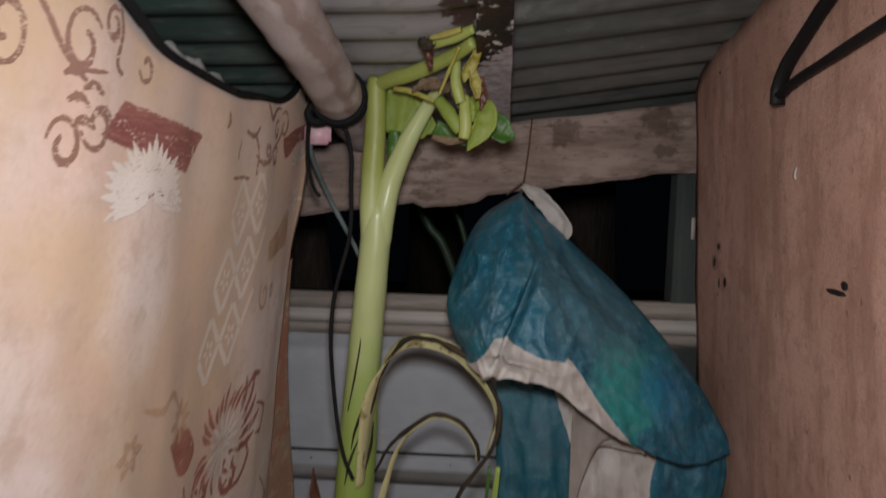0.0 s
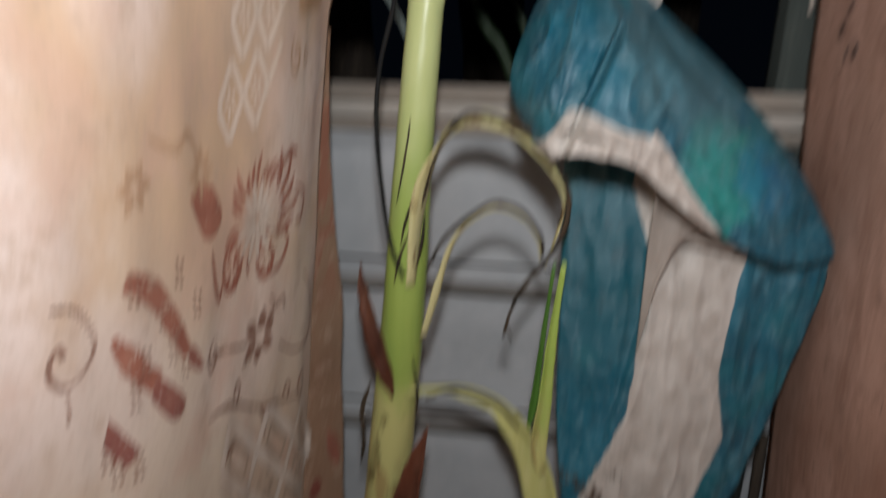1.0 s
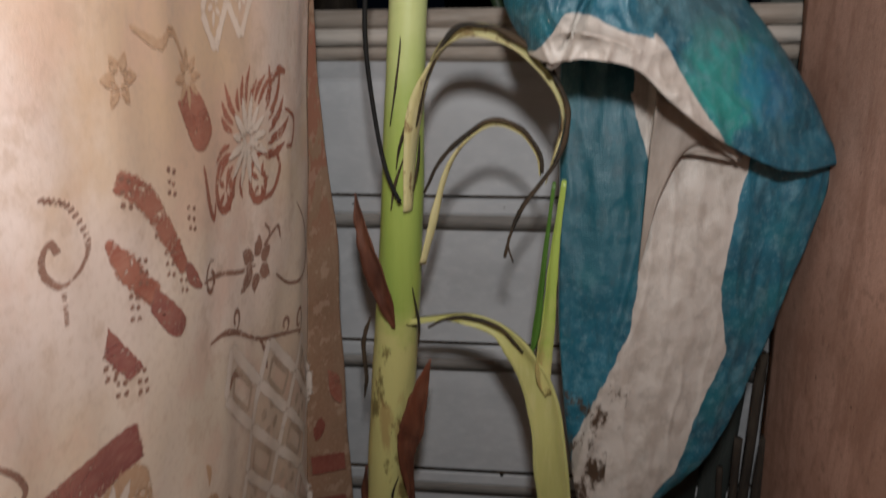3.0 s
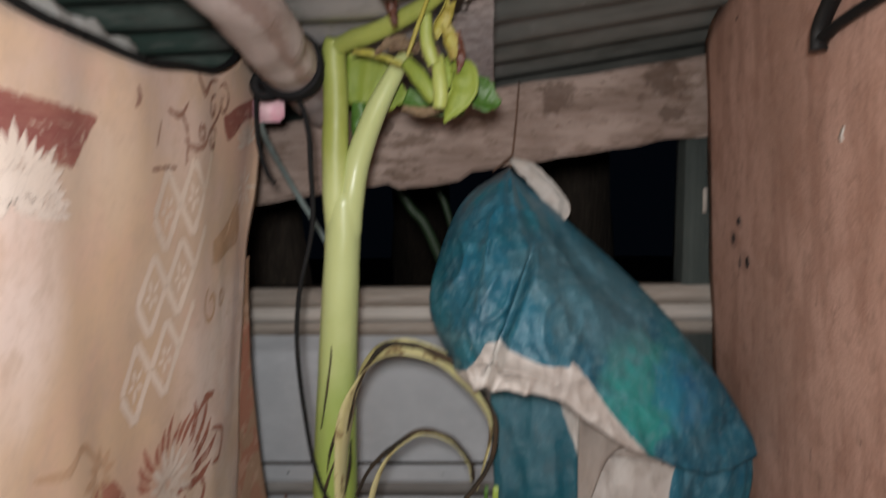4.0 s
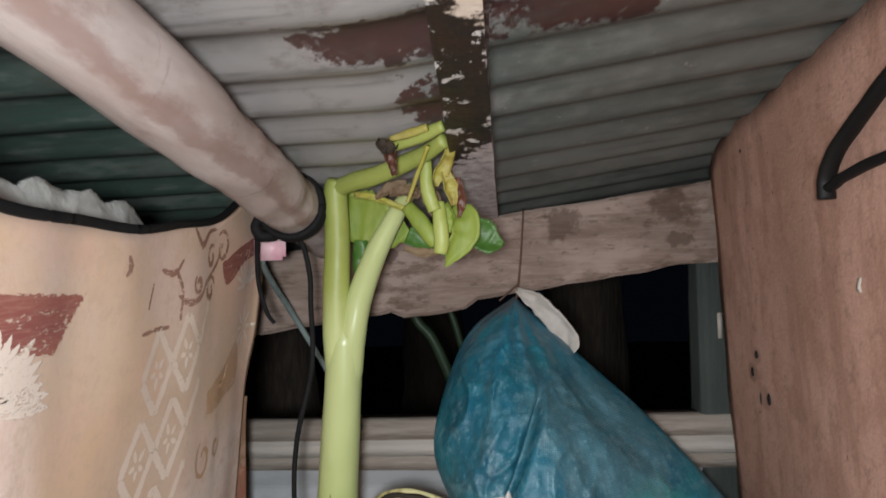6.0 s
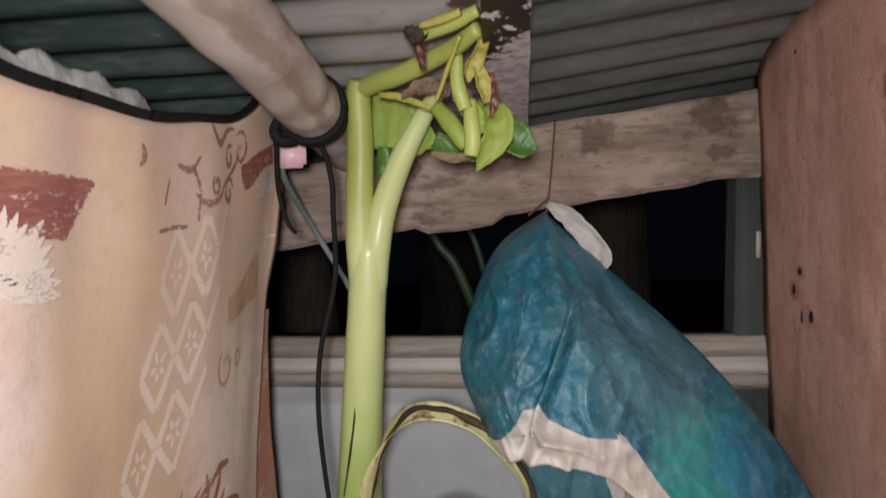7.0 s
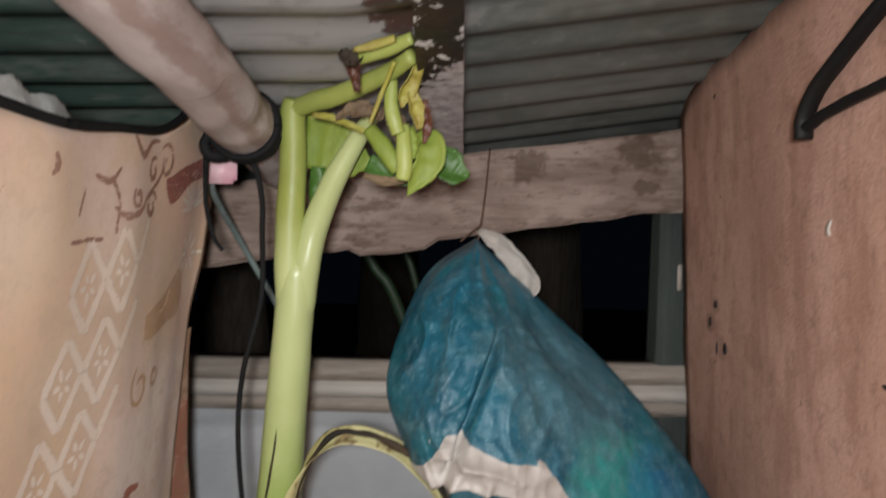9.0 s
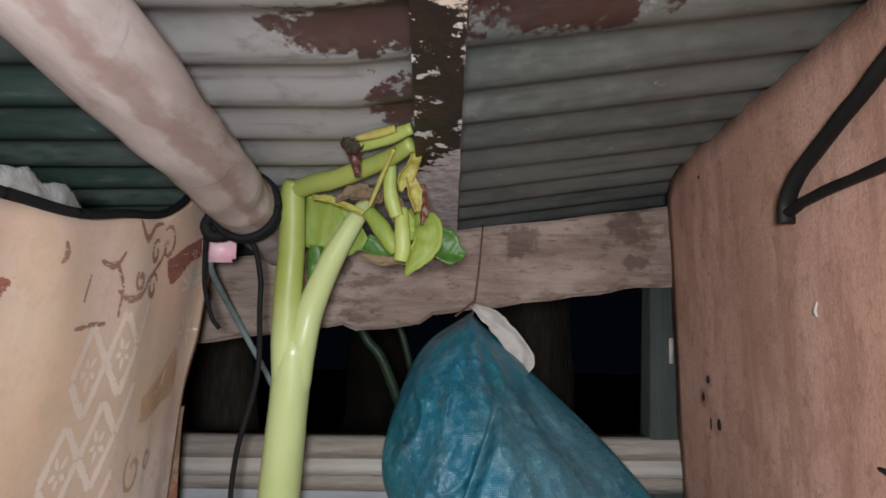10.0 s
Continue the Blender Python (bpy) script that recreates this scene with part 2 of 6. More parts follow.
def sack_bands(nt, vec, col):
    """White bands woven into the blue sack, from the stored distance to each band's rim."""
    g = nt.nodes.new("ShaderNodeNewGeometry")
    n = noise_tex(nt, g.outputs["Position"], 30.0, 5)
    teal = step(nt, noise_tex(nt, g.outputs["Position"], 7.5, 2), 0.50, 0.66)
    col = mix_rgb(nt, math_node(nt, "MULTIPLY", teal, 0.45), col, (0.012, 0.17, 0.19))
    col = mix_rgb(nt, math_node(nt, "MULTIPLY", spot(nt, (0.305, 1.19, 1.175), 0.09, wobble=0.02), 0.6), col, (0.03, 0.33, 0.27))
    col = mix_rgb(nt, math_node(nt, "MULTIPLY", spot(nt, (0.375, 1.21, 1.165), 0.07, wobble=0.02), 0.6), col, (0.020, 0.17, 0.33))
    col = mix_rgb(nt, math_node(nt, "MULTIPLY", spot(nt, (0.24, 1.24, 1.285), 0.13, wobble=0.04), 0.6), col, (0.075, 0.165, 0.195))
    # pale scuffs and specks that also paint the weave's sheen and glints
    scuff = noise_tex(nt, coords(nt, (1, 1, 0.85)), 60.0, 6, 0.75)
    col = mix_rgb(nt, math_node(nt, "MULTIPLY", step(nt, scuff, 0.47, 0.68), 0.4), col, (0.17, 0.31, 0.36))
    glint = noise_tex(nt, coords(nt, (1, 1, 0.9)), 260.0, 2, 0.6)
    col = mix_rgb(nt, math_node(nt, "MULTIPLY", step(nt, glint, 0.60, 0.70), 0.28), col, (0.26, 0.43, 0.47))
    rub = noise_tex(nt, coords(nt, (1, 1, 0.6)), 19.0, 5, 0.65)
    col = mix_rgb(nt, math_node(nt, "MULTIPLY", step(nt, rub, 0.54, 0.66), 0.3), col, (0.14, 0.33, 0.42))
    # the hood's shade on the body's left strip, mixed in as darker teal
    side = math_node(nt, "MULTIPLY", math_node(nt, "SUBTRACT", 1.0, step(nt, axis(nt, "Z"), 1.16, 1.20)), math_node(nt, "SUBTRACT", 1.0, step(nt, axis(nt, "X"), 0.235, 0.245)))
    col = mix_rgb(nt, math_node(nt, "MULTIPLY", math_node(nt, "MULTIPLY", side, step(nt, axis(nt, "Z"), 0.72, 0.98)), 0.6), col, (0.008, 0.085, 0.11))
    d = math_node(nt, "ADD", attr(nt, "band"), math_node(nt, "MULTIPLY", math_node(nt, "SUBTRACT", n, 0.5), 0.012))
    white = mix_rgb(nt, step(nt, n, 0.42, 0.66), (0.53, 0.49, 0.45), (0.43, 0.385, 0.345))
    col = mix_rgb(nt, step(nt, d, -0.001, 0.001), col, white)
    dirt = math_node(nt, "MULTIPLY", step(nt, noise_tex(nt, coords(nt, (1, 1, 0.45)), 42.0, 6, 0.7), 0.50, 0.62), attr(nt, "dirt"))
    return mix_rgb(nt, dirt, col, (0.07, 0.045, 0.03))


def weave(mt, count=900.0):
    """Criss-cross relief of woven plastic tape."""
    nt = mt.node_tree
    bsdf = nt.nodes["Principled BSDF"]
    old = bsdf.inputs["Normal"].links[0].from_node
    heights = []
    for bands in ("X", "Z"):
        w = nt.nodes.new("ShaderNodeTexWave")
        w.bands_direction = bands
        w.inputs["Scale"].default_value = count / 6.283
        w.inputs["Distortion"].default_value = 1.2
        nt.links.new(coords(nt), w.inputs["Vector"])
        heights.append(w.outputs["Fac"])
    b = nt.nodes.new("ShaderNodeBump")
    b.inputs["Strength"].default_value, b.inputs["Distance"].default_value = 0.4, 0.0009
    nt.links.new(math_node(nt, "MULTIPLY", heights[0], heights[1]), b.inputs["Height"])
    nt.links.new(old.outputs[0], b.inputs["Normal"])
    nt.links.new(b.outputs[0], bsdf.inputs["Normal"])


def oval(nt, y0, z0, sy, sz, slant=0.0, soft=0.5):
    """1 inside an uneven oval of the curtain's y and z, fading out over its rim."""
    g = nt.nodes.new("ShaderNodeNewGeometry")
    n = math_node(nt, "MULTIPLY", math_node(nt, "SUBTRACT", noise_tex(nt, g.outputs["Position"], 16.0, 6, 0.65), 0.5), 1.3)
    dz = math_node(nt, "SUBTRACT", axis(nt, "Z"), z0)
    dy = math_node(nt, "SUBTRACT", math_node(nt, "SUBTRACT", axis(nt, "Y"), y0), math_node(nt, "MULTIPLY", dz, slant))
    a, e = math_node(nt, "DIVIDE", dy, sy), math_node(nt, "DIVIDE", dz, sz)
    r = math_node(nt, "SQRT", math_node(nt, "ADD", math_node(nt, "MULTIPLY", a, a), math_node(nt, "MULTIPLY", e, e)))
    return math_node(nt, "SUBTRACT", 1.0, step(nt, math_node(nt, "ADD", r, n), 1 - soft, 1 + soft), True)


def cloth_tint(nt, vec, col):
    """Broad tan, rosy and whitish fields of the weave, and faint old stains."""
    g = nt.nodes.new("ShaderNodeNewGeometry")
    p = g.outputs["Position"]
    tan, rosy, pale, white = (0.60, 0.405, 0.245), (0.62, 0.395, 0.295), (0.57, 0.42, 0.30), (0.77, 0.635, 0.57)
    col = mix_rgb(nt, math_node(nt, "MULTIPLY", step(nt, noise_tex(nt, p, 4.2, 5), 0.44, 0.58), 0.75), col, tan)
    for y, z, sy, sz, slant, colour, much in (
            (0.95, 0.80, 0.45, 0.32, 0.0, (0.70, 0.595, 0.48), 0.75), (0.93, 1.27, 0.10, 0.17, 0.0, tan, 0.8), (0.90, 1.45, 0.10, 0.05, 0.0, (0.60, 0.45, 0.32), 0.6), (1.04, 1.345, 0.075, 0.115, 0.42, pale, 0.7),
            (1.20, 1.36, 0.065, 0.05, 0.0, tan, 0.7), (1.20, 1.20, 0.10, 0.11, 0.0, white, 1.0), (0.98, 1.20, 0.10, 0.10, 0.0, tan, 0.6), (0.81, 1.38, 0.05, 0.09, 0.0, white, 0.7),
            (0.64, 1.18, 0.10, 0.15, 0.0, white, 1.0), (1.24, 1.50, 0.09, 0.05, 0.0, rosy, 0.7), (0.98, 1.12, 0.10, 0.06, 0.0, rosy, 0.5),
            (0.93, 0.85, 0.075, 0.085, 0.2, (0.62, 0.52, 0.40), 0.8), (1.10, 0.60, 0.13, 0.20, 0.35, pale, 0.8), (0.87, 0.67, 0.10, 0.08, 0.0, pale, 0.7),
            (1.05, 0.96, 0.13, 0.09, 0.0, white, 0.6), (0.78, 1.05, 0.07, 0.07, 0.0, white, 0.5), (0.75, 0.60, 0.15, 0.12, 0.0, tan, 0.6)):
        col = mix_rgb(nt, math_node(nt, "MULTIPLY", oval(nt, y, z, sy, sz, slant), much), col, colour)
    col = mix_rgb(nt, math_node(nt, "MULTIPLY", step(nt, noise_tex(nt, p, 9.7, 5), 0.48, 0.66), 0.5), col, rosy)
    col = mix_rgb(nt, math_node(nt, "MULTIPLY", step(nt, noise_tex(nt, p, 22.0, 6, 0.7), 0.51, 0.66), 0.5), col, (0.50, 0.35, 0.25))
    return mix_rgb(nt, math_node(nt, "MULTIPLY", step(nt, noise_tex(nt, p, 150.0, 3), 0.45, 0.8), 0.3), col, (0.45, 0.32, 0.24))


def stem_tint(nt, vec, col):
    """Pale waxy top, fresh green middle, yellowed and spotted foot."""
    z = axis(nt, "Z")
    g = nt.nodes.new("ShaderNodeNewGeometry")
    n = noise_tex(nt, g.outputs["Position"], 22.0, 4)
    zz = math_node(nt, "ADD", z, math_node(nt, "MULTIPLY", math_node(nt, "SUBTRACT", n, 0.5), 0.2))
    col = mix_rgb(nt, step(nt, zz, 1.02, 1.30), col, (0.50, 0.56, 0.25))
    low = math_node(nt, "SUBTRACT", 1.0, step(nt, zz, 0.74, 0.86))
    col = mix_rgb(nt, low, col, (0.52, 0.50, 0.20))
    foot = math_node(nt, "SUBTRACT", 1.0, step(nt, zz, 0.18, 0.42))
    col = mix_rgb(nt, math_node(nt, "MULTIPLY", foot, 0.7), col, (0.60, 0.53, 0.36))
    spots = step(nt, noise_tex(nt, coords(nt, (1, 1, 0.35)), 34.0, 6, 0.7), 0.55, 0.64)
    col = mix_rgb(nt, math_node(nt, "MULTIPLY", spots, math_node(nt, "MULTIPLY", low, 0.8)), col, (0.10, 0.07, 0.02))
    brown = step(nt, noise_tex(nt, coords(nt, (1, 1, 0.22)), 22.0, 5, 0.6), 0.55, 0.66)
    return mix_rgb(nt, math_node(nt, "MULTIPLY", brown, math_node(nt, "MULTIPLY", low, 0.6)), col, (0.30, 0.17, 0.07))


def pole_scale(nt, vec, col):
    """Long strips of brown bark left on the pale grey wood, and cracks across them."""
    x, y = axis(nt, "X"), axis(nt, "Y")
    rag = noise_tex(nt, coords(nt, (1, 0.35, 1)), 55.0, 5, 0.65)
    slow = noise_tex(nt, coords(nt, (0.4, 1, 0.4)), 7.0, 3, 0.5)
    wander = math_node(nt, "ADD", math_node(nt, "MULTIPLY", math_node(nt, "SUBTRACT", rag, 0.5), 0.022), math_node(nt, "MULTIPLY", math_node(nt, "SUBTRACT", slow, 0.5), 0.02))
    xx = math_node(nt, "ADD", x, wander)
    for x0, wide, much in ((-0.117, 0.007, 0.6), (-0.171, 0.009, 0.7)):
        off = math_node(nt, "ABSOLUTE", math_node(nt, "SUBTRACT", xx, x0))
        strip = math_node(nt, "SUBTRACT", 1.0, step(nt, off, wide * 0.25, wide * 1.4), True)
        col = mix_rgb(nt, math_node(nt, "MULTIPLY", strip, much), col, (0.235, 0.135, 0.105))
    blot = noise_tex(nt, coords(nt, (1, 0.5, 1)), 26.0, 5, 0.65)
    col = mix_rgb(nt, math_node(nt, "MULTIPLY", step(nt, blot, 0.57, 0.70), 0.45), col, (0.30, 0.195, 0.165))
    crack = noise_tex(nt, coords(nt, (0.5, 3, 0.5)), 14.0, 3, 0.6)
    return mix_rgb(nt, math_node(nt, "MULTIPLY", step(nt, crack, 0.65, 0.69), 0.35), col, (0.19, 0.125, 0.10))


def stalk_foot(nt, vec, col):
    """The stalk takes the stem's pale green towards its foot."""
    low = math_node(nt, "SUBTRACT", 1.0, step(nt, axis(nt, "Z"), 1.40, 1.50))
    return mix_rgb(nt, low, col, (0.51, 0.565, 0.24))


def hem_weave(nt, vec, col):
    """The pattern's rust and pale fields seen on the turned-back edge."""
    n = noise_tex(nt, coords(nt, (1, 1.6, 0.7)), 19.0, 3, 0.6)
    col = mix_rgb(nt, math_node(nt, "MULTIPLY", step(nt, n, 0.50, 0.54), math_node(nt, "ADD", 0.06, math_node(nt, "MULTIPLY", step(nt, axis(nt, "Z"), 0.85, 1.05), 0.6))), col, (0.36, 0.13, 0.085))
    n2 = noise_tex(nt, coords(nt, (1, 1.2, 1.1)), 31.0, 4, 0.65)
    return mix_rgb(nt, math_node(nt, "MULTIPLY", step(nt, n2, 0.56, 0.60), 0.3), col, (0.62, 0.44, 0.33))


M_HEM = material("curtain_reverse", [(0.36, 0.225, 0.145), (0.29, 0.165, 0.10), (0.42, 0.275, 0.185)], 0.92, 6, 160, 0.3, 300, build=hem_weave, depth=0.001)
M_BEAM = material("rough_sawn_wood", [(0.30, 0.222, 0.185), (0.21, 0.148, 0.118), (0.35, 0.278, 0.24)], 0.85, 5, 70, 0.6, 90, (0.35, 2, 3), build=beam_knots)
M_LEDGE = material("pale_weathered_ledge", [(0.52, 0.475, 0.425), (0.43, 0.385, 0.34), (0.57, 0.53, 0.49)], 0.8, 7, 60, 0.4, 90, (0.3, 2, 3))
M_RAIL = material("grey_weathered_wood", [(0.40, 0.345, 0.295), (0.27, 0.225, 0.185), (0.47, 0.42, 0.375)], 0.85, 6, 60, 0.5, 90, (0.3, 2, 3))
M_POLE = material("peeled_pole_wood", [(0.52, 0.445, 0.42), (0.43, 0.345, 0.315), (0.58, 0.52, 0.50)], 0.8, 9, 50, 0.45, 40, (1, 0.28, 1), build=pole_scale, depth=0.004)
M_ROOF = material("corrugated_zinc", [(0.155, 0.156, 0.142), (0.098, 0.106, 0.094), (0.195, 0.196, 0.18)], 0.45, 7, 60, 0.25, 80, (0.6, 1, 1), 0.0, roof_paint, 0.002)
M_SHEET = material("pale_painted_steel", [(0.54, 0.555, 0.575), (0.46, 0.475, 0.495), (0.60, 0.61, 0.625)], 0.38, 4, 40, 0.08, 60, (0.8, 1, 1.5))
M_BATTEN = material("flaking_brown_paint", [(0.014, 0.010, 0.008), (0.032, 0.014, 0.010), (0.012, 0.009, 0.008)], 0.5, 14, 60, 0.6, 60, build=batten_paint)
M_PANEL = material("reddish_plywood", [(0.53, 0.30, 0.22), (0.45, 0.25, 0.18), (0.56, 0.34, 0.265)], 0.85, 3, 120, 0.5, 260, (1, 1.1, 0.9), build=panel_marks, depth=0.002)
M_POST = material("grey_green_post", [(0.055, 0.068, 0.061), (0.038, 0.047, 0.043), (0.075, 0.082, 0.074)], 0.85, 8, 60, 0.5, 80, (2, 2, 0.5))
M_PLY = material("old_plywood", [(0.30, 0.21, 0.15), (0.22, 0.15, 0.10), (0.34, 0.26, 0.19)], 0.85, 3, 50, 0.3, 60)
M_EARTH = material("packed_earth", [(0.016, 0.013, 0.010), (0.008, 0.007, 0.006), (0.028, 0.023, 0.018)], 0.9, 4, 45, 0.9, 30, depth=0.012)
M_CLOTH = material("jacquard_cloth", [(0.69, 0.52, 0.43), (0.65, 0.465, 0.375), (0.72, 0.56, 0.475)], 0.9, 5, 180, 0.2, 420, build=cloth_tint, depth=0.0014, sheen=0.1)
M_PRINT_WINE = material("wine_woven_motif", [(0.25, 0.075, 0.065), (0.33, 0.12, 0.09), (0.42, 0.22, 0.17)], 0.9, 12, 160, 0.3, 300, (0.4, 0.4, 3), depth=0.001, gaps=0.41, weight=1.0)
M_PRINT_DEEP = material("deep_wine_motif", [(0.22, 0.055, 0.04), (0.27, 0.08, 0.055), (0.33, 0.13, 0.09)], 0.9, 12, 160, 0.3, 300, depth=0.001, gaps=0.33)
M_PRINT_SAND = material("sand_woven_motif", [(0.56, 0.43, 0.335), (0.51, 0.385, 0.295), (0.60, 0.475, 0.38)], 0.9, 8, 160, 0.3, 300, depth=0.001, gaps=0.40)
M_PRINT_RUST = material("rust_woven_motif", [(0.33, 0.10, 0.065), (0.42, 0.165, 0.11), (0.52, 0.29, 0.21)], 0.9, 12, 160, 0.3, 300, (0.4, 0.4, 3), depth=0.001, gaps=0.42)
M_PRINT_BROWN = material("brown_woven_motif", [(0.26, 0.135, 0.095), (0.34, 0.19, 0.14)], 0.9, 12, 160, 0.3, 300, depth=0.001, gaps=0.44, weight=1.0)
M_PRINT_TAN = material("tan_woven_motif", [(0.54, 0.345, 0.215), (0.50, 0.32, 0.20), (0.60, 0.42, 0.29)], 0.9, 8, 160, 0.3, 300, depth=0.001, gaps=0.43, weight=1.0)
M_PRINT_WHITE = material("white_woven_motif", [(0.77, 0.67, 0.59), (0.73, 0.62, 0.53)], 0.9, 12, 160, 0.3, 300, depth=0.001, gaps=0.41, weight=1.0)
M_PRINT_BRIGHT = material("bright_woven_motif", [(0.80, 0.715, 0.645), (0.76, 0.665, 0.585)], 0.9, 12, 160, 0.3, 300, depth=0.001, gaps=0.33)
M_PRINT_PALE = material("pale_woven_motif", [(0.745, 0.625, 0.53), (0.71, 0.58, 0.48)], 0.9, 12, 160, 0.3, 300, depth=0.001, gaps=0.36)
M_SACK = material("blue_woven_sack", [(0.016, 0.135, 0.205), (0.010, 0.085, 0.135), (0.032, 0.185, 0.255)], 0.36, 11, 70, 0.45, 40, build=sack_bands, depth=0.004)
weave(M_SACK)


def crumple(mt, scale, strength, dist):
    """Sharp creases of a crushed plastic sheet."""
    nt = mt.node_tree
    bsdf = nt.nodes["Principled BSDF"]
    old = bsdf.inputs["Normal"].links[0].from_node
    n = nt.nodes.new("ShaderNodeTexNoise")
    n.noise_type = "RIDGED_MULTIFRACTAL"
    nt.links.new(coords(nt, (1, 1, 0.7)), n.inputs["Vector"])
    n.inputs["Scale"].default_value, n.inputs["Detail"].default_value = scale, 3.0
    bp = nt.nodes.new("ShaderNodeBump")
    bp.inputs["Strength"].default_value, bp.inputs["Distance"].default_value = strength, dist
    nt.links.new(n.outputs["Fac"], bp.inputs["Height"])
    nt.links.new(old.outputs[0], bp.inputs["Normal"])
    nt.links.new(bp.outputs[0], bsdf.inputs["Normal"])


crumple(M_SACK, 15.0, 0.7, 0.006)
crumple(M_SACK, 46.0, 0.7, 0.0024)
M_SACK_WHITE = material("white_woven_sack", [(0.50, 0.46, 0.42), (0.38, 0.34, 0.30), (0.55, 0.52, 0.49)], 0.5, 12, 60, 0.4, 60, depth=0.003)
weave(M_SACK_WHITE)
# grey-brown holds the fold's shade as well as some dirt on the cloth
M_GUSSET = material("shaded_sack_fold", [(0.33, 0.285, 0.25), (0.26, 0.22, 0.19), (0.38, 0.335, 0.30)], 0.6, 12, 60, 0.4, 60, (1, 1, 0.5), depth=0.003)
M_STEM = material("banana_stem", [(0.32, 0.45, 0.085), (0.38, 0.49, 0.12), (0.28, 0.40, 0.07)], 0.34, 5, 40, 0.12, 50, (2, 2, 0.25), build=stem_tint)
M_PETIOLE = material("yellow_green_stalk", [(0.34, 0.385, 0.09), (0.285, 0.33, 0.07), (0.38, 0.42, 0.13)], 0.48, 9, 50, 0.12, 50, build=stalk_foot)
M_LEAF = material("fresh_banana_leaf", [(0.195, 0.27, 0.030), (0.24, 0.30, 0.045), (0.145, 0.215, 0.022)], 0.6, 14, 90, 0.25, 140, (1, 1, 0.3))
M_LEAF_DARK = material("dark_banana_leaf", [(0.055, 0.135, 0.02), (0.08, 0.18, 0.03)], 0.45, 14, 90, 0.25, 140)
M_LEAF_YELLOW = material("yellowed_leaf_strip", [(0.36, 0.33, 0.06), (0.26, 0.19, 0.045), (0.41, 0.40, 0.12)], 0.55, 16, 70, 0.3, 90)
M_BROWNLEAF = material("withered_leaf", [(0.20, 0.135, 0.075), (0.13, 0.08, 0.045), (0.28, 0.21, 0.12)], 0.75, 20, 80, 0.4, 110)
M_DRY = material("dry_brown_sheath", [(0.15, 0.048, 0.025), (0.055, 0.022, 0.016), (0.21, 0.085, 0.045)], 0.45, 14, 70, 0.4, 120, (1, 1, 0.25))
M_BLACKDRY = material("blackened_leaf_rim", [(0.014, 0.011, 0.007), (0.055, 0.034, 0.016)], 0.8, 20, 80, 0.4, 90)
def husk_rot(nt, vec, col):
    """Brown and black rot in blotches along the dead sheath."""
    n = noise_tex(nt, coords(nt, (1, 1, 0.6)), 40.0, 6, 0.7)
    col = mix_rgb(nt, math_node(nt, "MULTIPLY", step(nt, n, 0.54, 0.62), 0.8), col, (0.20, 0.115, 0.05))
    return mix_rgb(nt, math_node(nt, "MULTIPLY", step(nt, n, 0.63, 0.68), 0.8), col, (0.035, 0.022, 0.012))


M_SPLIT = material("yellow_split_stalk", [(0.52, 0.52, 0.20), (0.46, 0.45, 0.16), (0.58, 0.56, 0.27)], 0.45, 9, 60, 0.25, 90, (2, 2, 0.3))
M_HUSK = material("pale_split_stalk", [(0.60, 0.56, 0.28), (0.52, 0.47, 0.22), (0.66, 0.61, 0.36)], 0.45, 9, 60, 0.25, 90, (2, 2, 0.3), build=husk_rot)
M_PAPERY = material("papery_dead_sheath", [(0.50, 0.455, 0.25), (0.42, 0.36, 0.19), (0.57, 0.53, 0.35)], 0.6, 10, 60, 0.4, 80, (2, 2, 0.4), build=husk_rot)
M_CABLE = material("black_rubber_cable", [(0.008, 0.008, 0.009), (0.012, 0.012, 0.012)], 0.75, 20, 90, 0.15)
M_CABLE.node_tree.nodes["Principled BSDF"].inputs["Specular IOR Level"].default_value = 0.2
M_BLACK = material("black_plastic", [(0.008, 0.007, 0.007), (0.012, 0.011, 0.010)], 0.6, 20, 90, 0.1)
M_BLACK.node_tree.nodes["Principled BSDF"].inputs["Specular IOR Level"].default_value = 0.25
M_PINK = material("pink_plastic", [(0.72, 0.36, 0.45), (0.78, 0.55, 0.58)], 0.4, 30, 90, 0.1)
M_SCRAP = material("crumpled_pale_plastic", [(0.52, 0.52, 0.50), (0.42, 0.43, 0.41), (0.6, 0.6, 0.58)], 0.55, 16, 60, 0.5, 60)
M_BLOCK = material("blue_grey_concrete", [(0.20, 0.26, 0.29), (0.15, 0.20, 0.23), (0.25, 0.31, 0.34)], 0.6, 9, 60, 0.4, 60)
M_FOAM = material("yellow_foam", [(0.52, 0.36, 0.09), (0.43, 0.28, 0.07), (0.58, 0.43, 0.14)], 0.95, 9, 120, 0.7, 150)
M_BARK = material("dark_bark", [(0.05, 0.036, 0.026), (0.03, 0.022, 0.016), (0.09, 0.07, 0.05)], 0.95, 6, 40, 0.9, 35, (2, 2, 0.4), depth=0.01)
M_ROT = material("wet_black_rot", [(0.014, 0.010, 0.010), (0.030, 0.018, 0.016), (0.008, 0.007, 0.008)], 0.55, 18, 60, 0.8, 50, depth=0.008)
M_BOARD = material("dark_green_board", [(0.030, 0.041, 0.037), (0.020, 0.029, 0.026), (0.042, 0.054, 0.048)], 0.6, 7, 60, 0.3, 90, (1, 1, 0.5))
M_RIB_SHADE = material("rib_shade_brown", [(0.25, 0.235, 0.22), (0.19, 0.175, 0.16), (0.31, 0.295, 0.28)], 0.8, 9, 60, 0.4, 90, (0.3, 1, 2))
M_STRING = material("brown_twine", [(0.14, 0.075, 0.045), (0.10, 0.055, 0.035)], 0.9, 30, 200, 0.4)
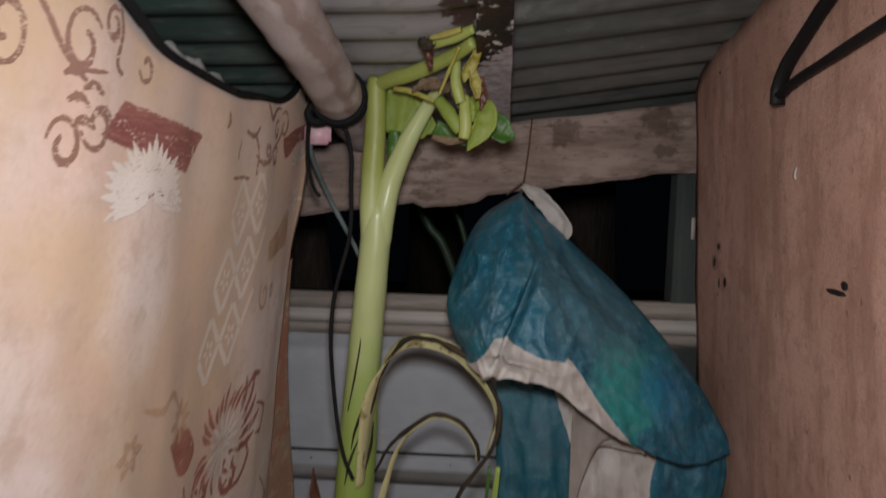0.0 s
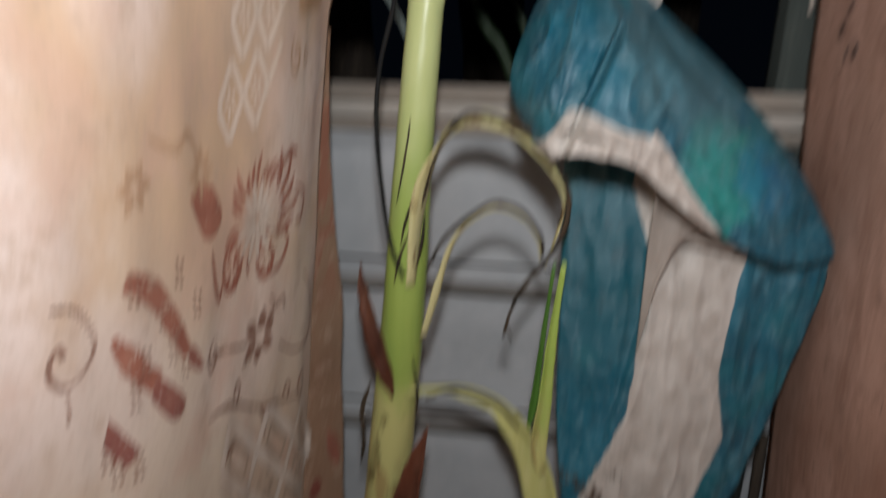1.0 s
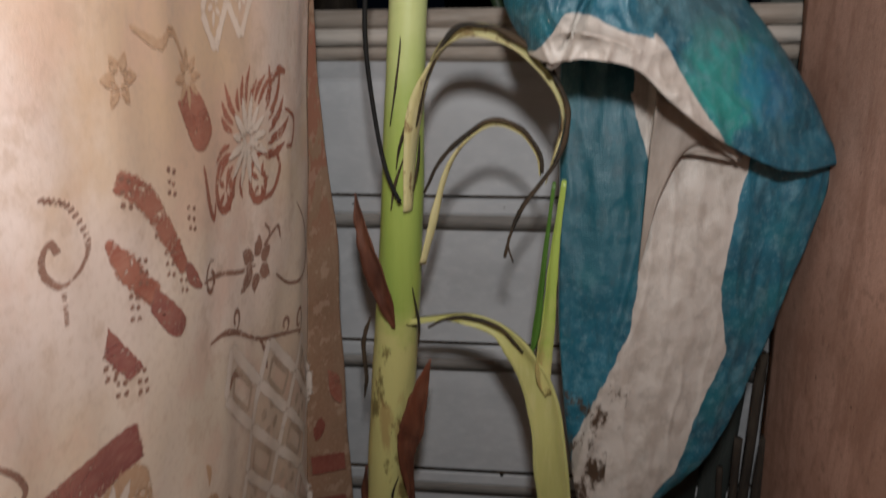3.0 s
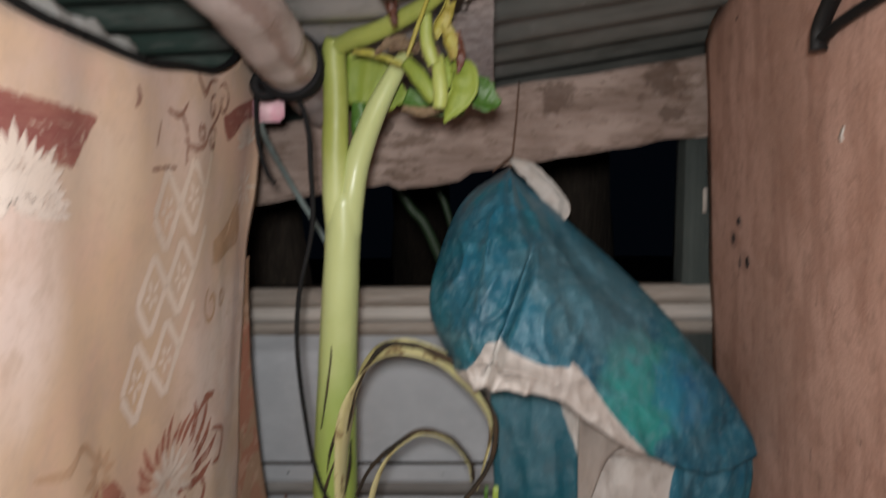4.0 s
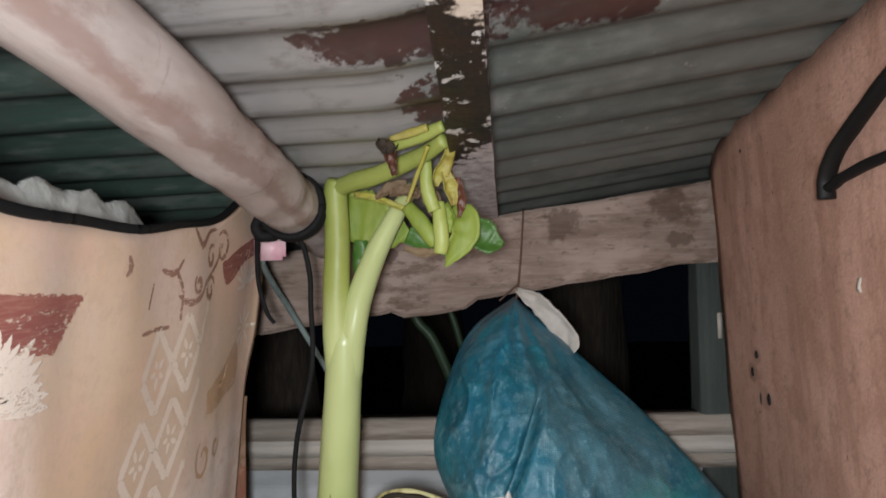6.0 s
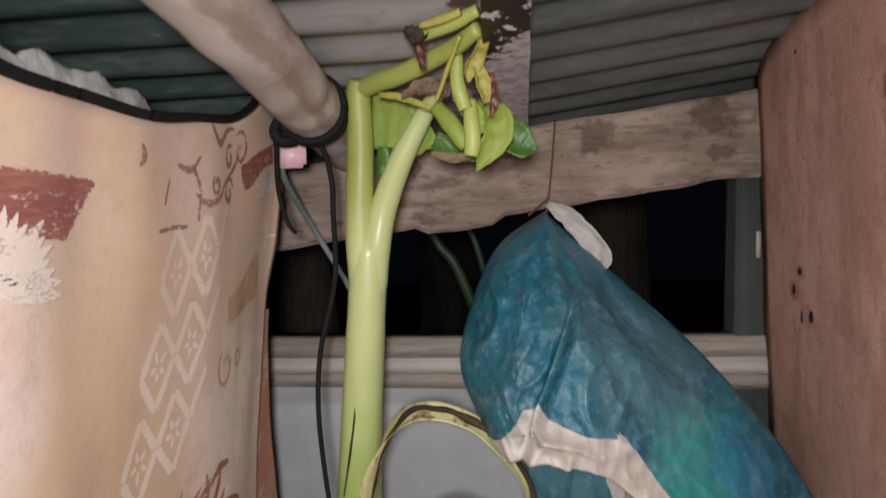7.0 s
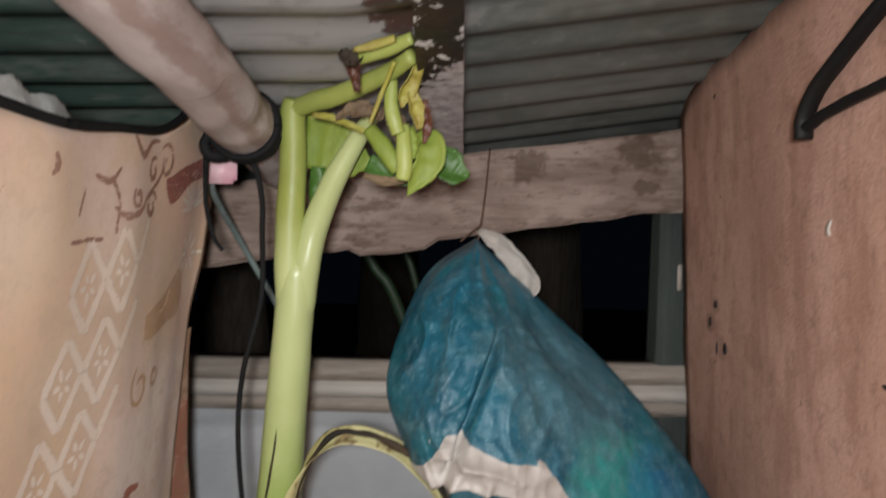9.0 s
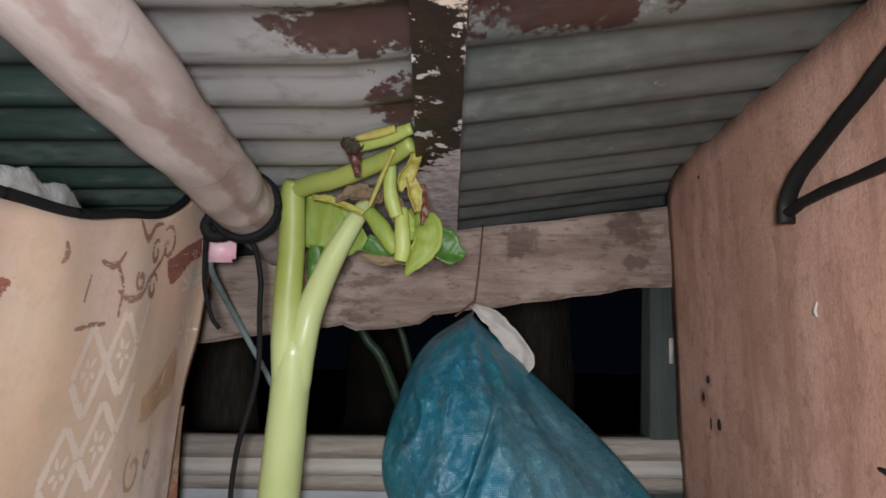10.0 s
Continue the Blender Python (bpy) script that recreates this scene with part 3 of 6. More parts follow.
M_CHIP = material("bare_white_chip", [(0.62, 0.56, 0.50), (0.52, 0.45, 0.39)], 0.85, 30, 120, 0.4)
M_ROPE = material("grey_green_cord", [(0.20, 0.25, 0.24), (0.15, 0.19, 0.18)], 0.8, 20, 120, 0.4)
M_WEED = material("outdoor_leaf", [(0.03, 0.055, 0.028), (0.045, 0.08, 0.038)], 0.5, 9, 60, 0.2)


# ---- building helpers ----
def shade(bm, smooth=True):
    for f in bm.faces:
        f.smooth = smooth


def mesh_of(name, bm, mat, smooth=True):
    bmesh.ops.recalc_face_normals(bm, faces=bm.faces[:])
    shade(bm, smooth)
    me = bpy.data.meshes.new(name)
    bm.to_mesh(me)
    bm.free()
    me.materials.append(mat)
    return me


def part(name, bm, mat, parent, label="", smooth=True):
    ob = new(name, mesh_of(name, bm, mat, smooth))
    if parent is not None:
        ob.parent = parent
        ob.matrix_parent_inverse = parent.matrix_world.inverted()
    if label:
        tagged(ob, label)
    return ob


def solid(name, bm, mat, label, category, kind="", group="", smooth=True):
    """A thing that is one mesh."""
    return tagged(part(name, bm, mat, None, "", smooth), label, category, group, kind)


def thing(name, place, label, category, group=""):
    ob = new(name)
    ob.location = place
    ob.empty_display_size = 0.05
    bpy.context.view_layer.update()
    return tagged(ob, label, category, group)


def spline(pts, n):
    """n + 1 points on a smooth line through pts."""
    ps = [Vector(p) for p in pts]
    ps = [2 * ps[0] - ps[1]] + ps + [2 * ps[-1] - ps[-2]]
    spans = len(ps) - 3
    out = []
    for i in range(n + 1):
        s = min(i / n * spans, spans - 1e-6)
        k, f = int(s), s - int(s)
        a, b, c, d = ps[k:k + 4]
        out.append(0.5 * (2 * b + (c - a) * f + (2 * a - 5 * b + 4 * c - d) * f * f + (3 * b - a - 3 * c + d) * f ** 3))
    return out


def ramp(vals, f):
    """Smoothly read value from evenly spaced vals at 0..1."""
    s = min(max(f, 0), 1) * (len(vals) - 1)
    k = min(int(s), len(vals) - 2)
    return vals[k] + (vals[k + 1] - vals[k]) * (s - k)


def tube(pts, radii, n=40, seg=14, rough=0.0, flat=1.0, seed=0.0, bm=None, side=(0, 1, 0)):
    """A closed tube along pts; flat squeezes it along the side direction."""
    bm = bm or bmesh.new()
    line = spline(pts, n)
    rings = []
    for i, p in enumerate(line):
        d = (line[min(i + 1, n)] - line[max(i - 1, 0)]).normalized()
        sd = Vector(side)
        a = d.cross(sd)
        if a.length < 0.05:
            a = d.cross(Vector((1, 0, 0)))
        a.normalize()
        b = d.cross(a).normalized()
        r = ramp(radii, i / n)
        ring = []
        for j in range(seg):
            th = 2 * math.pi * j / seg
            k = 1 + rough * noise.noise(Vector((math.cos(th) * 1.3 + seed, math.sin(th) * 1.3, i * 0.22 + seed)))
            ring.append(bm.verts.new(p + r * k * (a * math.cos(th) + b * math.sin(th) * flat)))
        rings.append(ring)
    for i in range(n):
        for j in range(seg):
            bm.faces.new((rings[i][j], rings[i][(j + 1) % seg], rings[i + 1][(j + 1) % seg], rings[i + 1][j]))
    bm.faces.new(rings[0][::-1])
    bm.faces.new(rings[-1])
    return bm


def surface(fn, nu, nv, thick=0.0, away=(0, 1, 0), bm=None):
    """A sheet fn(u, v) over 0..1; with thick it is closed at the back, that far along away."""
    bm = bm or bmesh.new()
    front = [[bm.verts.new(fn(i / nu, j / nv)) for j in range(nv + 1)] for i in range(nu + 1)]
    for i in range(nu):
        for j in range(nv):
            bm.faces.new((front[i][j], front[i + 1][j], front[i + 1][j + 1], front[i][j + 1]))
    if thick:
        off = Vector(away) * thick
        back = [[bm.verts.new(v.co + off) for v in row] for row in front]
        for i in range(nu):
            for j in range(nv):
                bm.faces.new((back[i][j], back[i][j + 1], back[i + 1][j + 1], back[i + 1][j]))
        for i in range(nu):
            bm.faces.new((front[i][0], back[i][0], back[i + 1][0], front[i + 1][0]))
            bm.faces.new((front[i][nv], front[i + 1][nv], back[i + 1][nv], back[i][nv]))
        for j in range(nv):
            bm.faces.new((front[0][j], front[0][j + 1], back[0][j + 1], back[0][j]))
            bm.faces.new((front[nu][j], back[nu][j], back[nu][j + 1], front[nu][j + 1]))
    return bm


def ribbon(pts, widths, n=40, m=6, cup=0.25, side=(0, 1, 0), thick=0.0016, ripple=0.0, seed=0.0, bm=None):
    """A leaf or strap along pts, its width in the side direction, hollowed by cup, with a thin body."""
    line = spline(pts, n)

    def fn(u, v):
        i = round(u * n)
        d = (line[min(i + 1, n)] - line[max(i - 1, 0)]).normalized()
        s = Vector(side) - d * Vector(side).dot(d)
        s.normalize()
        nn = d.cross(s)
        w = ramp(widths, u) * (1 + (0.16 * noise.noise(Vector((u * 14 + seed, 3 if v > 0.5 else 8, seed))) if v in (0, 1) else 0))
        t = v * 2 - 1
        rip = ripple * noise.noise(Vector((u * 7 + seed, t * 1.5, seed)))
        return line[i] + s * (t * w / 2) + nn * (cup * w * (t * t - 0.3) + rip)

    mid = line[n // 2]
    d = (line[n // 2 + 1] - line[n // 2 - 1]).normalized()
    s = Vector(side) - d * Vector(side).dot(d)
    return surface(fn, n, m, thick, tuple(d.cross(s.normalized()) * -1), bm)


def box(x0, x1, y0, y1, z0, z1, cuts=0, bevel=0.003, wobble=0.0, seed=0.0, bm=None):
    """A worn board or block: bevelled, with uneven faces."""
    bm = bm or bmesh.new()
    made = bmesh.ops.create_cube(bm, size=1)["verts"]
    bmesh.ops.transform(bm, verts=made, matrix=Matrix.Translation(((x0 + x1) / 2, (y0 + y1) / 2, (z0 + z1) / 2)) @ Matrix.Diagonal((x1 - x0, y1 - y0, z1 - z0, 1)))
    if bevel:
        bmesh.ops.bevel(bm, geom=bm.edges[:], offset=bevel, segments=2, affect="EDGES")
    if cuts:
        bmesh.ops.subdivide_edges(bm, edges=[e for e in bm.edges if e.calc_length() > 0.05], cuts=cuts, use_grid_fill=True)
    if wobble:
        for v in bm.verts:
            p = v.co * 9 + Vector((seed, seed, seed))
            v.co += wobble * Vector((noise.noise(p), noise.noise(p + Vector((5, 1, 2))), noise.noise(p + Vector((9, 3, 7)))))
    return bm


def turned(bm, m):
    bmesh.ops.transform(bm, verts=bm.verts[:], matrix=m)
    return bm


# ---- structure ----
def roof_z(x, y):
    return 1.59 + (0.15 * x if x > 0 else 0.03 * x) + 0.20 * (1.43 - y)


def panel_x(z):
    return 0.440 + 0.072 * (1.65 - z)


bm = surface(lambda u, v: Vector((-6 + 12 * u, -4 + 14 * v, 0.012 * noise.noise(Vector((u * 60, v * 70, 0)))
                                  + (0.02 * noise.noise(Vector((u * 19, v * 23, 4)))))), 120, 120)
solid("ground", bm, M_EARTH, "dark damp packed earth floor of the shed", "ground", "structure")

# roof of corrugated sheets, the waves running across the view
def roof_sheet(x0, x1, lift):
    n = 300
    def fn(u, v):
        x, y = x0 + (x1 - x0) * u, -1.3 + 3.1 * v
        dent = 0.0010 * noise.noise(Vector((x * 6, y * 6, lift * 50)))
        return Vector((x, y, roof_z(x, y) + lift + dent + 0.0056 * math.cos(2 * math.pi * (y - 0.02) / 0.0755)))
    return surface(fn, 90, n * 2, 0.0012, (0, 0, 1))

bm = roof_sheet(-1.35, 0.10, 0.0)
solid("roof_sheet", bm, M_ROOF, "corrugated roofing sheet, worn green paint fading to chalky rusted grey", "ceiling", "structure", "roofing sheets")
bm = roof_sheet(0.085, 1.3, 0.003)
solid("roof_sheet", bm, M_ROOF, "dull grey corrugated roofing sheet with rust patch", "ceiling", "structure", "roofing sheets")

# back wall of profiled steel sheets laid crosswise, below an open gap
def wall_sheet(z_top, height, lift):
    """One course: a plain pan with a raised rib along its top edge and a slight bead halfway."""
    prof = [(0, 0.0), (0.003, 0.004), (0.009, 0.014), (0.030, 0.015), (0.064, 0.001), (0.07, 0.0), (0.12, 0.001), (0.18, 0.0), (0.24, 0.001), (height, 0.003)]
    bm = bmesh.new()
    n = 24
    rows = []
    for i in range(n + 1):
        x = -1.35 + 2.2 * i / n
        rows.append([bm.verts.new((x, 1.48 - lift - d + 0.0018 * noise.noise(Vector((x * 5, z * 9, z_top))), z_top - z)) for z, d in prof])
    for i in range(n):
        for j in range(len(prof) - 1):
            bm.faces.new((rows[i][j], rows[i + 1][j], rows[i + 1][j + 1], rows[i][j + 1]))
    extra = bmesh.ops.extrude_face_region(bm, geom=bm.faces[:])
    bmesh.ops.translate(bm, verts=[g for g in extra["geom"] if isinstance(g, bmesh.types.BMVert)], vec=(0, 0.001, 0))
    return bm

wall_rear = tagged(new("wall_rear"), "back wall of pale grey ribbed steel sheets under a timber rail", "wall", "", "structure")
for k, z in enumerate((1.205, 0.937, 0.642, 0.339)):
    h = (0.27, 0.298, 0.306, 0.30)[k]
    part("sheet", wall_sheet(z, h, 0.0 if k % 2 else 0.0015), M_SHEET, wall_rear, smooth=False)
# grey-brown strip over each rib's down-facing slope: its shade given as colour
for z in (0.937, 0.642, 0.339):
    part("strip", box(-1.34, 0.84, 1.4655, 1.472, z - 0.062, z - 0.033, 4, 0.002, 0.002, z * 7), M_RIB_SHADE, wall_rear, "grey-brown strip painting the shaded band under the rib")
    part("seam", box(-1.34, 0.84, 1.463, 1.470, z, z + 0.0022, 4, 0.0, 0.0015, z * 5), M_BLACKDRY, wall_rear, "dark lap joint of the sheets")
for x, z in ((0.041, 0.331), (0.034, 0.918), (-0.24, 0.92), (0.05, 0.627), (-0.17, 0.33), (0.33, 0.915), (0.20, 0.028)):
    sc = bmesh.new()
    bmesh.ops.create_uvsphere(sc, u_segments=10, v_segments=6, radius=0.0042)
    part("screw", turned(sc, Matrix.Translation((x, 1.469, z))), M_BLACK, wall_rear)

bm = box(-1.35, 0.85, 1.447, 1.50, 1.222, 1.252, 5, 0.004, 0.004, 3)
rail = part("rail", bm, M_RAIL, wall_rear, "grey weathered timber rail")
part("ledge", box(-1.35, 0.85, 1.444, 1.50, 1.196, 1.221, 5, 0.003, 0.003, 8), M_LEDGE, wall_rear, "pale timber strip under the rail")
part("batten", box(-1.35, 0.85, 1.458, 1.50, 1.170, 1.195, 5, 0.003, 0.003, 9), M_RAIL, wall_rear, "thin brownish batten")
bm = box(0.436, 0.50, 1.462, 1.52, 0.0, 1.62, 4, 0.004, 0.004, 6)
solid("corner_post", bm, M_POST, "grey-green weathered wooden corner post beside the opening", "post")
bm = box(0.4625, 0.4695, 1.4585, 1.4625, 1.372, 1.412, 1, 0.001, 0.002, 2)
solid("paint_chip", bm, M_CHIP, "bare white chip on the grey corner post", "paint chip")

# plywood wall on the right, leaning out towards its foot
def panel_top(y):
    return min(1.742 + 0.185 * (0.99 - y), 1.742 + 0.165 * (0.99 - y)) + 0.007 * noise.noise(Vector((y * 14, 0, 3))) + 0.004 * noise.noise(Vector((y * 60, 0, 5))) - 0.02 * max(0, (y - 1.37) / 0.05) ** 2

def panel_fn(u, v):
    y = -1.25 + 2.675 * u
    z = -0.02 + (panel_top(y) + 0.02) * v
    edge = 0.005 * noise.noise(Vector((z * 12, 2, 1))) if u > 0.999 else 0
    return Vector((panel_x(z) + 0.004 * noise.noise(Vector((y * 3, z * 3, 0))), y + edge, z))

wall_right = solid("wall_right", surface(panel_fn, 150, 60, 0.011, (1, 0, 0)), M_PANEL, "reddish-brown stained plywood side wall with scratches and holes", "wall", "structure")
bm = surface(lambda u, v: Vector((panel_x(1.49) - 0.0022, 1.066 + (u - 0.5) * 0.006 + 0.002 * math.sin(v * 9), 1.476 + 0.029 * v)), 2, 8, 0.003, (1, 0, 0))
part("chip", bm, M_CHIP, wall_right, "bare white chip in the plywood")
for y, z, w, h in ((0.98, 1.352, 0.045, 0.008), (0.963, 1.362, 0.016, 0.013), (1.307, 1.645, 0.006, 0.006), (1.318, 1.372, 0.010, 0.011), (1.335, 1.346, 0.009, 0.014), (1.292, 1.318, 0.012, 0.017), (1.316, 1.314, 0.006, 0.020)):
    hb = bmesh.new()
    bmesh.ops.create_uvsphere(hb, u_segments=10, v_segments=6, radius=0.5)
    part("gouge", turned(hb, Matrix.Translation((panel_x(z) + 0.0005, y, z)) @ Matrix.Diagonal((0.004, w, h, 1))), M_ROT, wall_right)

# plain walls that close the place behind the camera and behind the curtain
solid("wall_front", box(-1.35, 0.6, -1.28, -1.25, 0, 2.15, 3, 0.003), M_PLY, "plain plywood wall closing the shed", "wall", "structure")
solid("wall_left", box(-1.38, -1.35, -1.28, 1.5, 0, 2.1, 3, 0.003), M_PLY, "plain plywood wall closing the shed", "wall", "structure")

# ---- roof timbers ----
def beam_fn():
    bm = bmesh.new()
    n = 90
    rings = []
    for i in range(n + 1):
        x = -1.30 + 1.76 * i / n
        zt, zb = 1.556 + 0.14 * x, 1.432 + 0.14 * x
        zb += 0.006 * noise.noise(Vector((x * 14, 0, 1))) + (-0.012 if -0.045 < x < 0.075 else 0)
        zt += 0.003 * noise.noise(Vector((x * 9, 5, 1)))
        yf = 1.435 + 0.003 * noise.noise(Vector((x * 11, 2, 8)))
        ring = [(yf + 0.004, zt), (yf, zt - 0.005), (yf + 0.001, (zt + zb) / 2), (yf, zb + 0.006), (yf + 0.005, zb), (1.478, zb), (1.478, zt)]
        rings.append([bm.verts.new((x, y, z)) for y, z in ring])
    for i in range(n):
        for j in range(7):
            bm.faces.new((rings[i][j], rings[i][(j + 1) % 7], rings[i + 1][(j + 1) % 7], rings[i + 1][j]))
    bm.faces.new(rings[0]), bm.faces.new(rings[-1][::-1])
    return bm

solid("roof_beam", beam_fn(), M_BEAM, "rough-sawn brown roof beam with dark knots and a splintered edge", "beam", smooth=False)

def batten_pt(u, v, z):
    y = -1.2 + 2.66 * u
    x = 0.064 + 0.058 * v - (0.008 + 0.022 * v) * (1.43 - y) / 0.6 + 0.0025 * noise.noise(Vector((y * 16, v * 3, 2)))
    return Vector((x, y, 1.572 + 0.20 * (1.426 - y) + z))

bm = surface(lambda u, v: batten_pt(u, v, 0.0), 90, 5, 0.016, (0, 0, 1))
solid("roof_batten", bm, M_BATTEN, "roof batten with dark brown paint flaking to white", "batten", smooth=False)

pole = thing("wooden_pole", (-0.14, 1.42, 1.55), "round peeled timber pole under the roof, lashed with cable", "pole")
axis_pts = [(-0.144, 0.20, 1.766), (-0.141, 0.84, 1.656), (-0.143, 1.10, 1.611), (-0.1445, 1.235, 1.585), (-0.142, 1.425, 1.552)]
part("shaft", tube(axis_pts, [0.036, 0.035, 0.036, 0.038], 70, 20, 0.12), M_POLE, pole)


# ---- curtain ----
def ease(t):
    t = min(max(t, 0.0), 1.0)
    return t * t * (3 - 2 * t)


def curtain_x(y, z):
    x = -0.209 - 0.10 * (1.536 - z)
    x += 0.005 * math.sin(y * 21 + z * 2.2) * ease((1.5 - z) / 0.5 + 0.25) + 0.006 * noise.noise(Vector((y * 5, z * 2.2, 1)))
    x += 0.004 * noise.noise(Vector((y * 16, z * 6, 4)))
    if y > 1.30:
        x += (y - 1.30) / 0.05 * (0.014 + 0.068 * max(0.0, 1.05 - z))
    return x


def curtain_end(z):
    return 1.308 + 0.056 * ease((1.33 - z) / 0.47) + 0.006 * noise.noise(Vector((0, z * 5, 9)))


def cable_z(y):
    pts = [(-0.4, 1.75), (0.3, 1.69), (0.55, 1.635), (0.734, 1.585), (0.814, 1.561), (0.973, 1.549), (1.13, 1.562), (1.20, 1.585), (1.235, 1.602), (1.28, 1.585), (1.33, 1.556), (1.4, 1.54)]
    for (a, za), (b, zb) in zip(pts, pts[1:]):
        if y <= b:
            return za + (zb - za) * ease((y - a) / (b - a)) if a > 1.1 else za + (zb - za) * (y - a) / (b - a)
    return 1.54


def curtain_fn(u, v):
    z0 = 0.03 + v * 1.5
    y = -0.3 + (1.30 + 0.012 * ease((z0 - 1.3) / 0.1) + 0.3) * u
    z = 0.03 + (cable_z(y) - 0.03) * v
    return Vector((curtain_x(y, z), y, z))


def hem_fn(u, v):
    z = 0.03 + v * 1.30
    y = 1.2985 + (curtain_end(z) - 1.2985) * u
    return Vector((curtain_x(y, z) - 0.001, y, z))


curtain = thing("curtain", (-0.24, 0.8, 0.03), "cream and tan jacquard curtain with wine-red flowers, hung on a cable", "curtain")
part("cloth", surface(curtain_fn, 260, 120, 0.0016, (-1, 0, 0)), M_CLOTH, curtain)
hem = part("hem", surface(hem_fn, 14, 110, 0.0016, (0, 1, 0)), M_HEM, curtain, "tan turned-back edge of the curtain")


def onto(y, z, lift=0.0006):
    if y > 1.30:
        k = (0.014 + 0.068 * max(0.0, 1.05 - z)) / 0.05
        m = 0.0045 / math.hypot(1, k)
        return Vector((curtain_x(y, z) + m, y - m * k, z))
    return Vector((curtain_x(y, z) + lift, y, z))


def stroke(bm, pts, widths, n=22, ragged=0.0, lift=0.0006):
    """A line of cloth pattern: pts and widths in metres on the cloth."""
    fray = bm.verts.layers.float["fray"]
    line = spline([(0, *p) for p in pts], n)
    rows = []
    for i, p in enumerate(line):
        d = (line[min(i + 1, n)] - line[max(i - 1, 0)]).normalized()
        s = Vector((0, -d.z, d.y))
        w = ramp(widths, i / n) / 2 * (1 + ragged * noise.noise(Vector((i * 0.9, p.y * 30, p.z * 30))))
        rows.append([bm.verts.new(onto(p.y + s.y * w * k, p.z + s.z * w * k, lift)) for k in (-1.25, -0.4, 0.4, 1.25)])
        for q in (1, 2):
            rows[-1][q][fray] = 1.0 if 0 < i < n else 0.4
    for a, b in zip(rows, rows[1:]):
        for k in range(3):
            bm.faces.new((a[k], a[k + 1], b[k + 1], b[k]))
    return bm


def petals(bm, y, z, r, count, wide, stretch=1.0, start=0.0, sweep=2 * math.pi, inner=0.25, lift=0.0008, bend=0.0):
    for k in range(count):
        a = start + sweep * k / count
        rr = r * (0.8 + 0.35 * random.random())
        c, s = math.cos(a), math.sin(a)
        c2, s2 = math.cos(a + bend), math.sin(a + bend)
        stroke(bm, [(y + inner * r * c, z + inner * r * s * stretch), (y + 0.62 * rr * c, z + 0.62 * rr * s * stretch), (y + rr * c2, z + rr * s2 * stretch)], [wide * 0.45, wide, wide * 0.8, wide * 0.12], 10, 0.15, lift)
    return bm


def curl(bm, y, z, r, turns=1.2, width=0.006, start=0.0, hand=1):
    pts = []
    for k in range(12):
        a = start + hand * turns * 2 * math.pi * k / 11
        rr = r * (1 - 0.7 * k / 11)
        pts.append((y + rr * math.cos(a), z + rr * 1.15 * math.sin(a)))
    return stroke(bm, pts, [width * 0.6, width, width * 1.3, width * 0.8], 36, 0.3)


def quad(bm, a, b, c, d, n=10, lift=0.0006):
    """A four-cornered woven field with a slightly frayed rim."""
    def fn(u, v):
        y = (a[0] * (1 - u) + b[0] * u) * (1 - v) + (d[0] * (1 - u) + c[0] * u) * v
        z = (a[1] * (1 - u) + b[1] * u) * (1 - v) + (d[1] * (1 - u) + c[1] * u) * v
        return onto(y + 0.0016 * noise.noise(Vector((u * 30, v * 9, 1))), z + 0.0016 * noise.noise(Vector((u * 33, v * 30, 7))), lift)
    fray, first = bm.verts.layers.float["fray"], len(bm.verts)
    surface(fn, n * 2, n, 0, bm=bm)
    for k, v in enumerate(list(bm.verts)[first:]):
        i, j = divmod(k, n + 1)
        v[fray] = 1.0 if 0 < i < 2 * n and 0 < j < n else 0.15
    return bm


def motif(name, mat, draw, label="", under=None):
    bm = bmesh.new()
    bm.verts.layers.float.new("fray")
    draw(bm)
    ob = part(name, bm, mat, under or curtain, label)
    if name in ("scroll", "flower", "rose", "lattice", "leaf_spray", "dotted_scroll", "ring_flower"):
        tagged(ob, kind="stuff")
    return ob


# upper part of the cloth
def field(b, pts, n=9, lift=0.0006):
    """A woven field with a frayed outline through pts, filled from its middle."""
    ring = spline([(0, *p) for p in pts] + [(0, *pts[0])], 8 * len(pts))
    mid = sum((p for p in ring[:-1]), Vector()) / (len(ring) - 1)
    rows = []
    for k in range(n + 1):
        f = k / n
        rows.append([b.verts.new(onto(mid.y + (p.y - mid.y) * f + 0.0014 * noise.noise(p * 300), mid.z + (p.z - mid.z) * f + 0.0014 * noise.noise(p * 260), lift)) for p in ring[:-1]] if k else [b.verts.new(onto(mid.y, mid.z, lift))])
    m = len(ring) - 1
    fray = b.verts.layers.float["fray"]
    for row in rows[:-1]:
        for v in row:
            v[fray] = 1.0
    for q in range(m):
        b.faces.new((rows[0][0], rows[1][q], rows[1][(q + 1) % m]))
        for k in range(1, n):
            b.faces.new((rows[k][q], rows[k + 1][q], rows[k + 1][(q + 1) % m], rows[k][(q + 1) % m]))
    return b


motif("woven_bar", M_PRINT_WINE, lambda b: quad(b, (0.757, 1.515), (0.920, 1.502), (0.882, 1.459), (0.722, 1.484)), "wine-red woven bar")
motif("flower", M_PRINT_WHITE, lambda b: petals(b, 0.808, 1.438, 0.066, 22, 0.014, 0.75, -0.25, 3.9, 0.03), "white woven flower")
motif("woven_bar", M_PRINT_WINE, lambda b: field(b, [(1.164, 1.516), (1.23, 1.538), (1.296, 1.549), (1.298, 1.529), (1.24, 1.514), (1.188, 1.489)]))
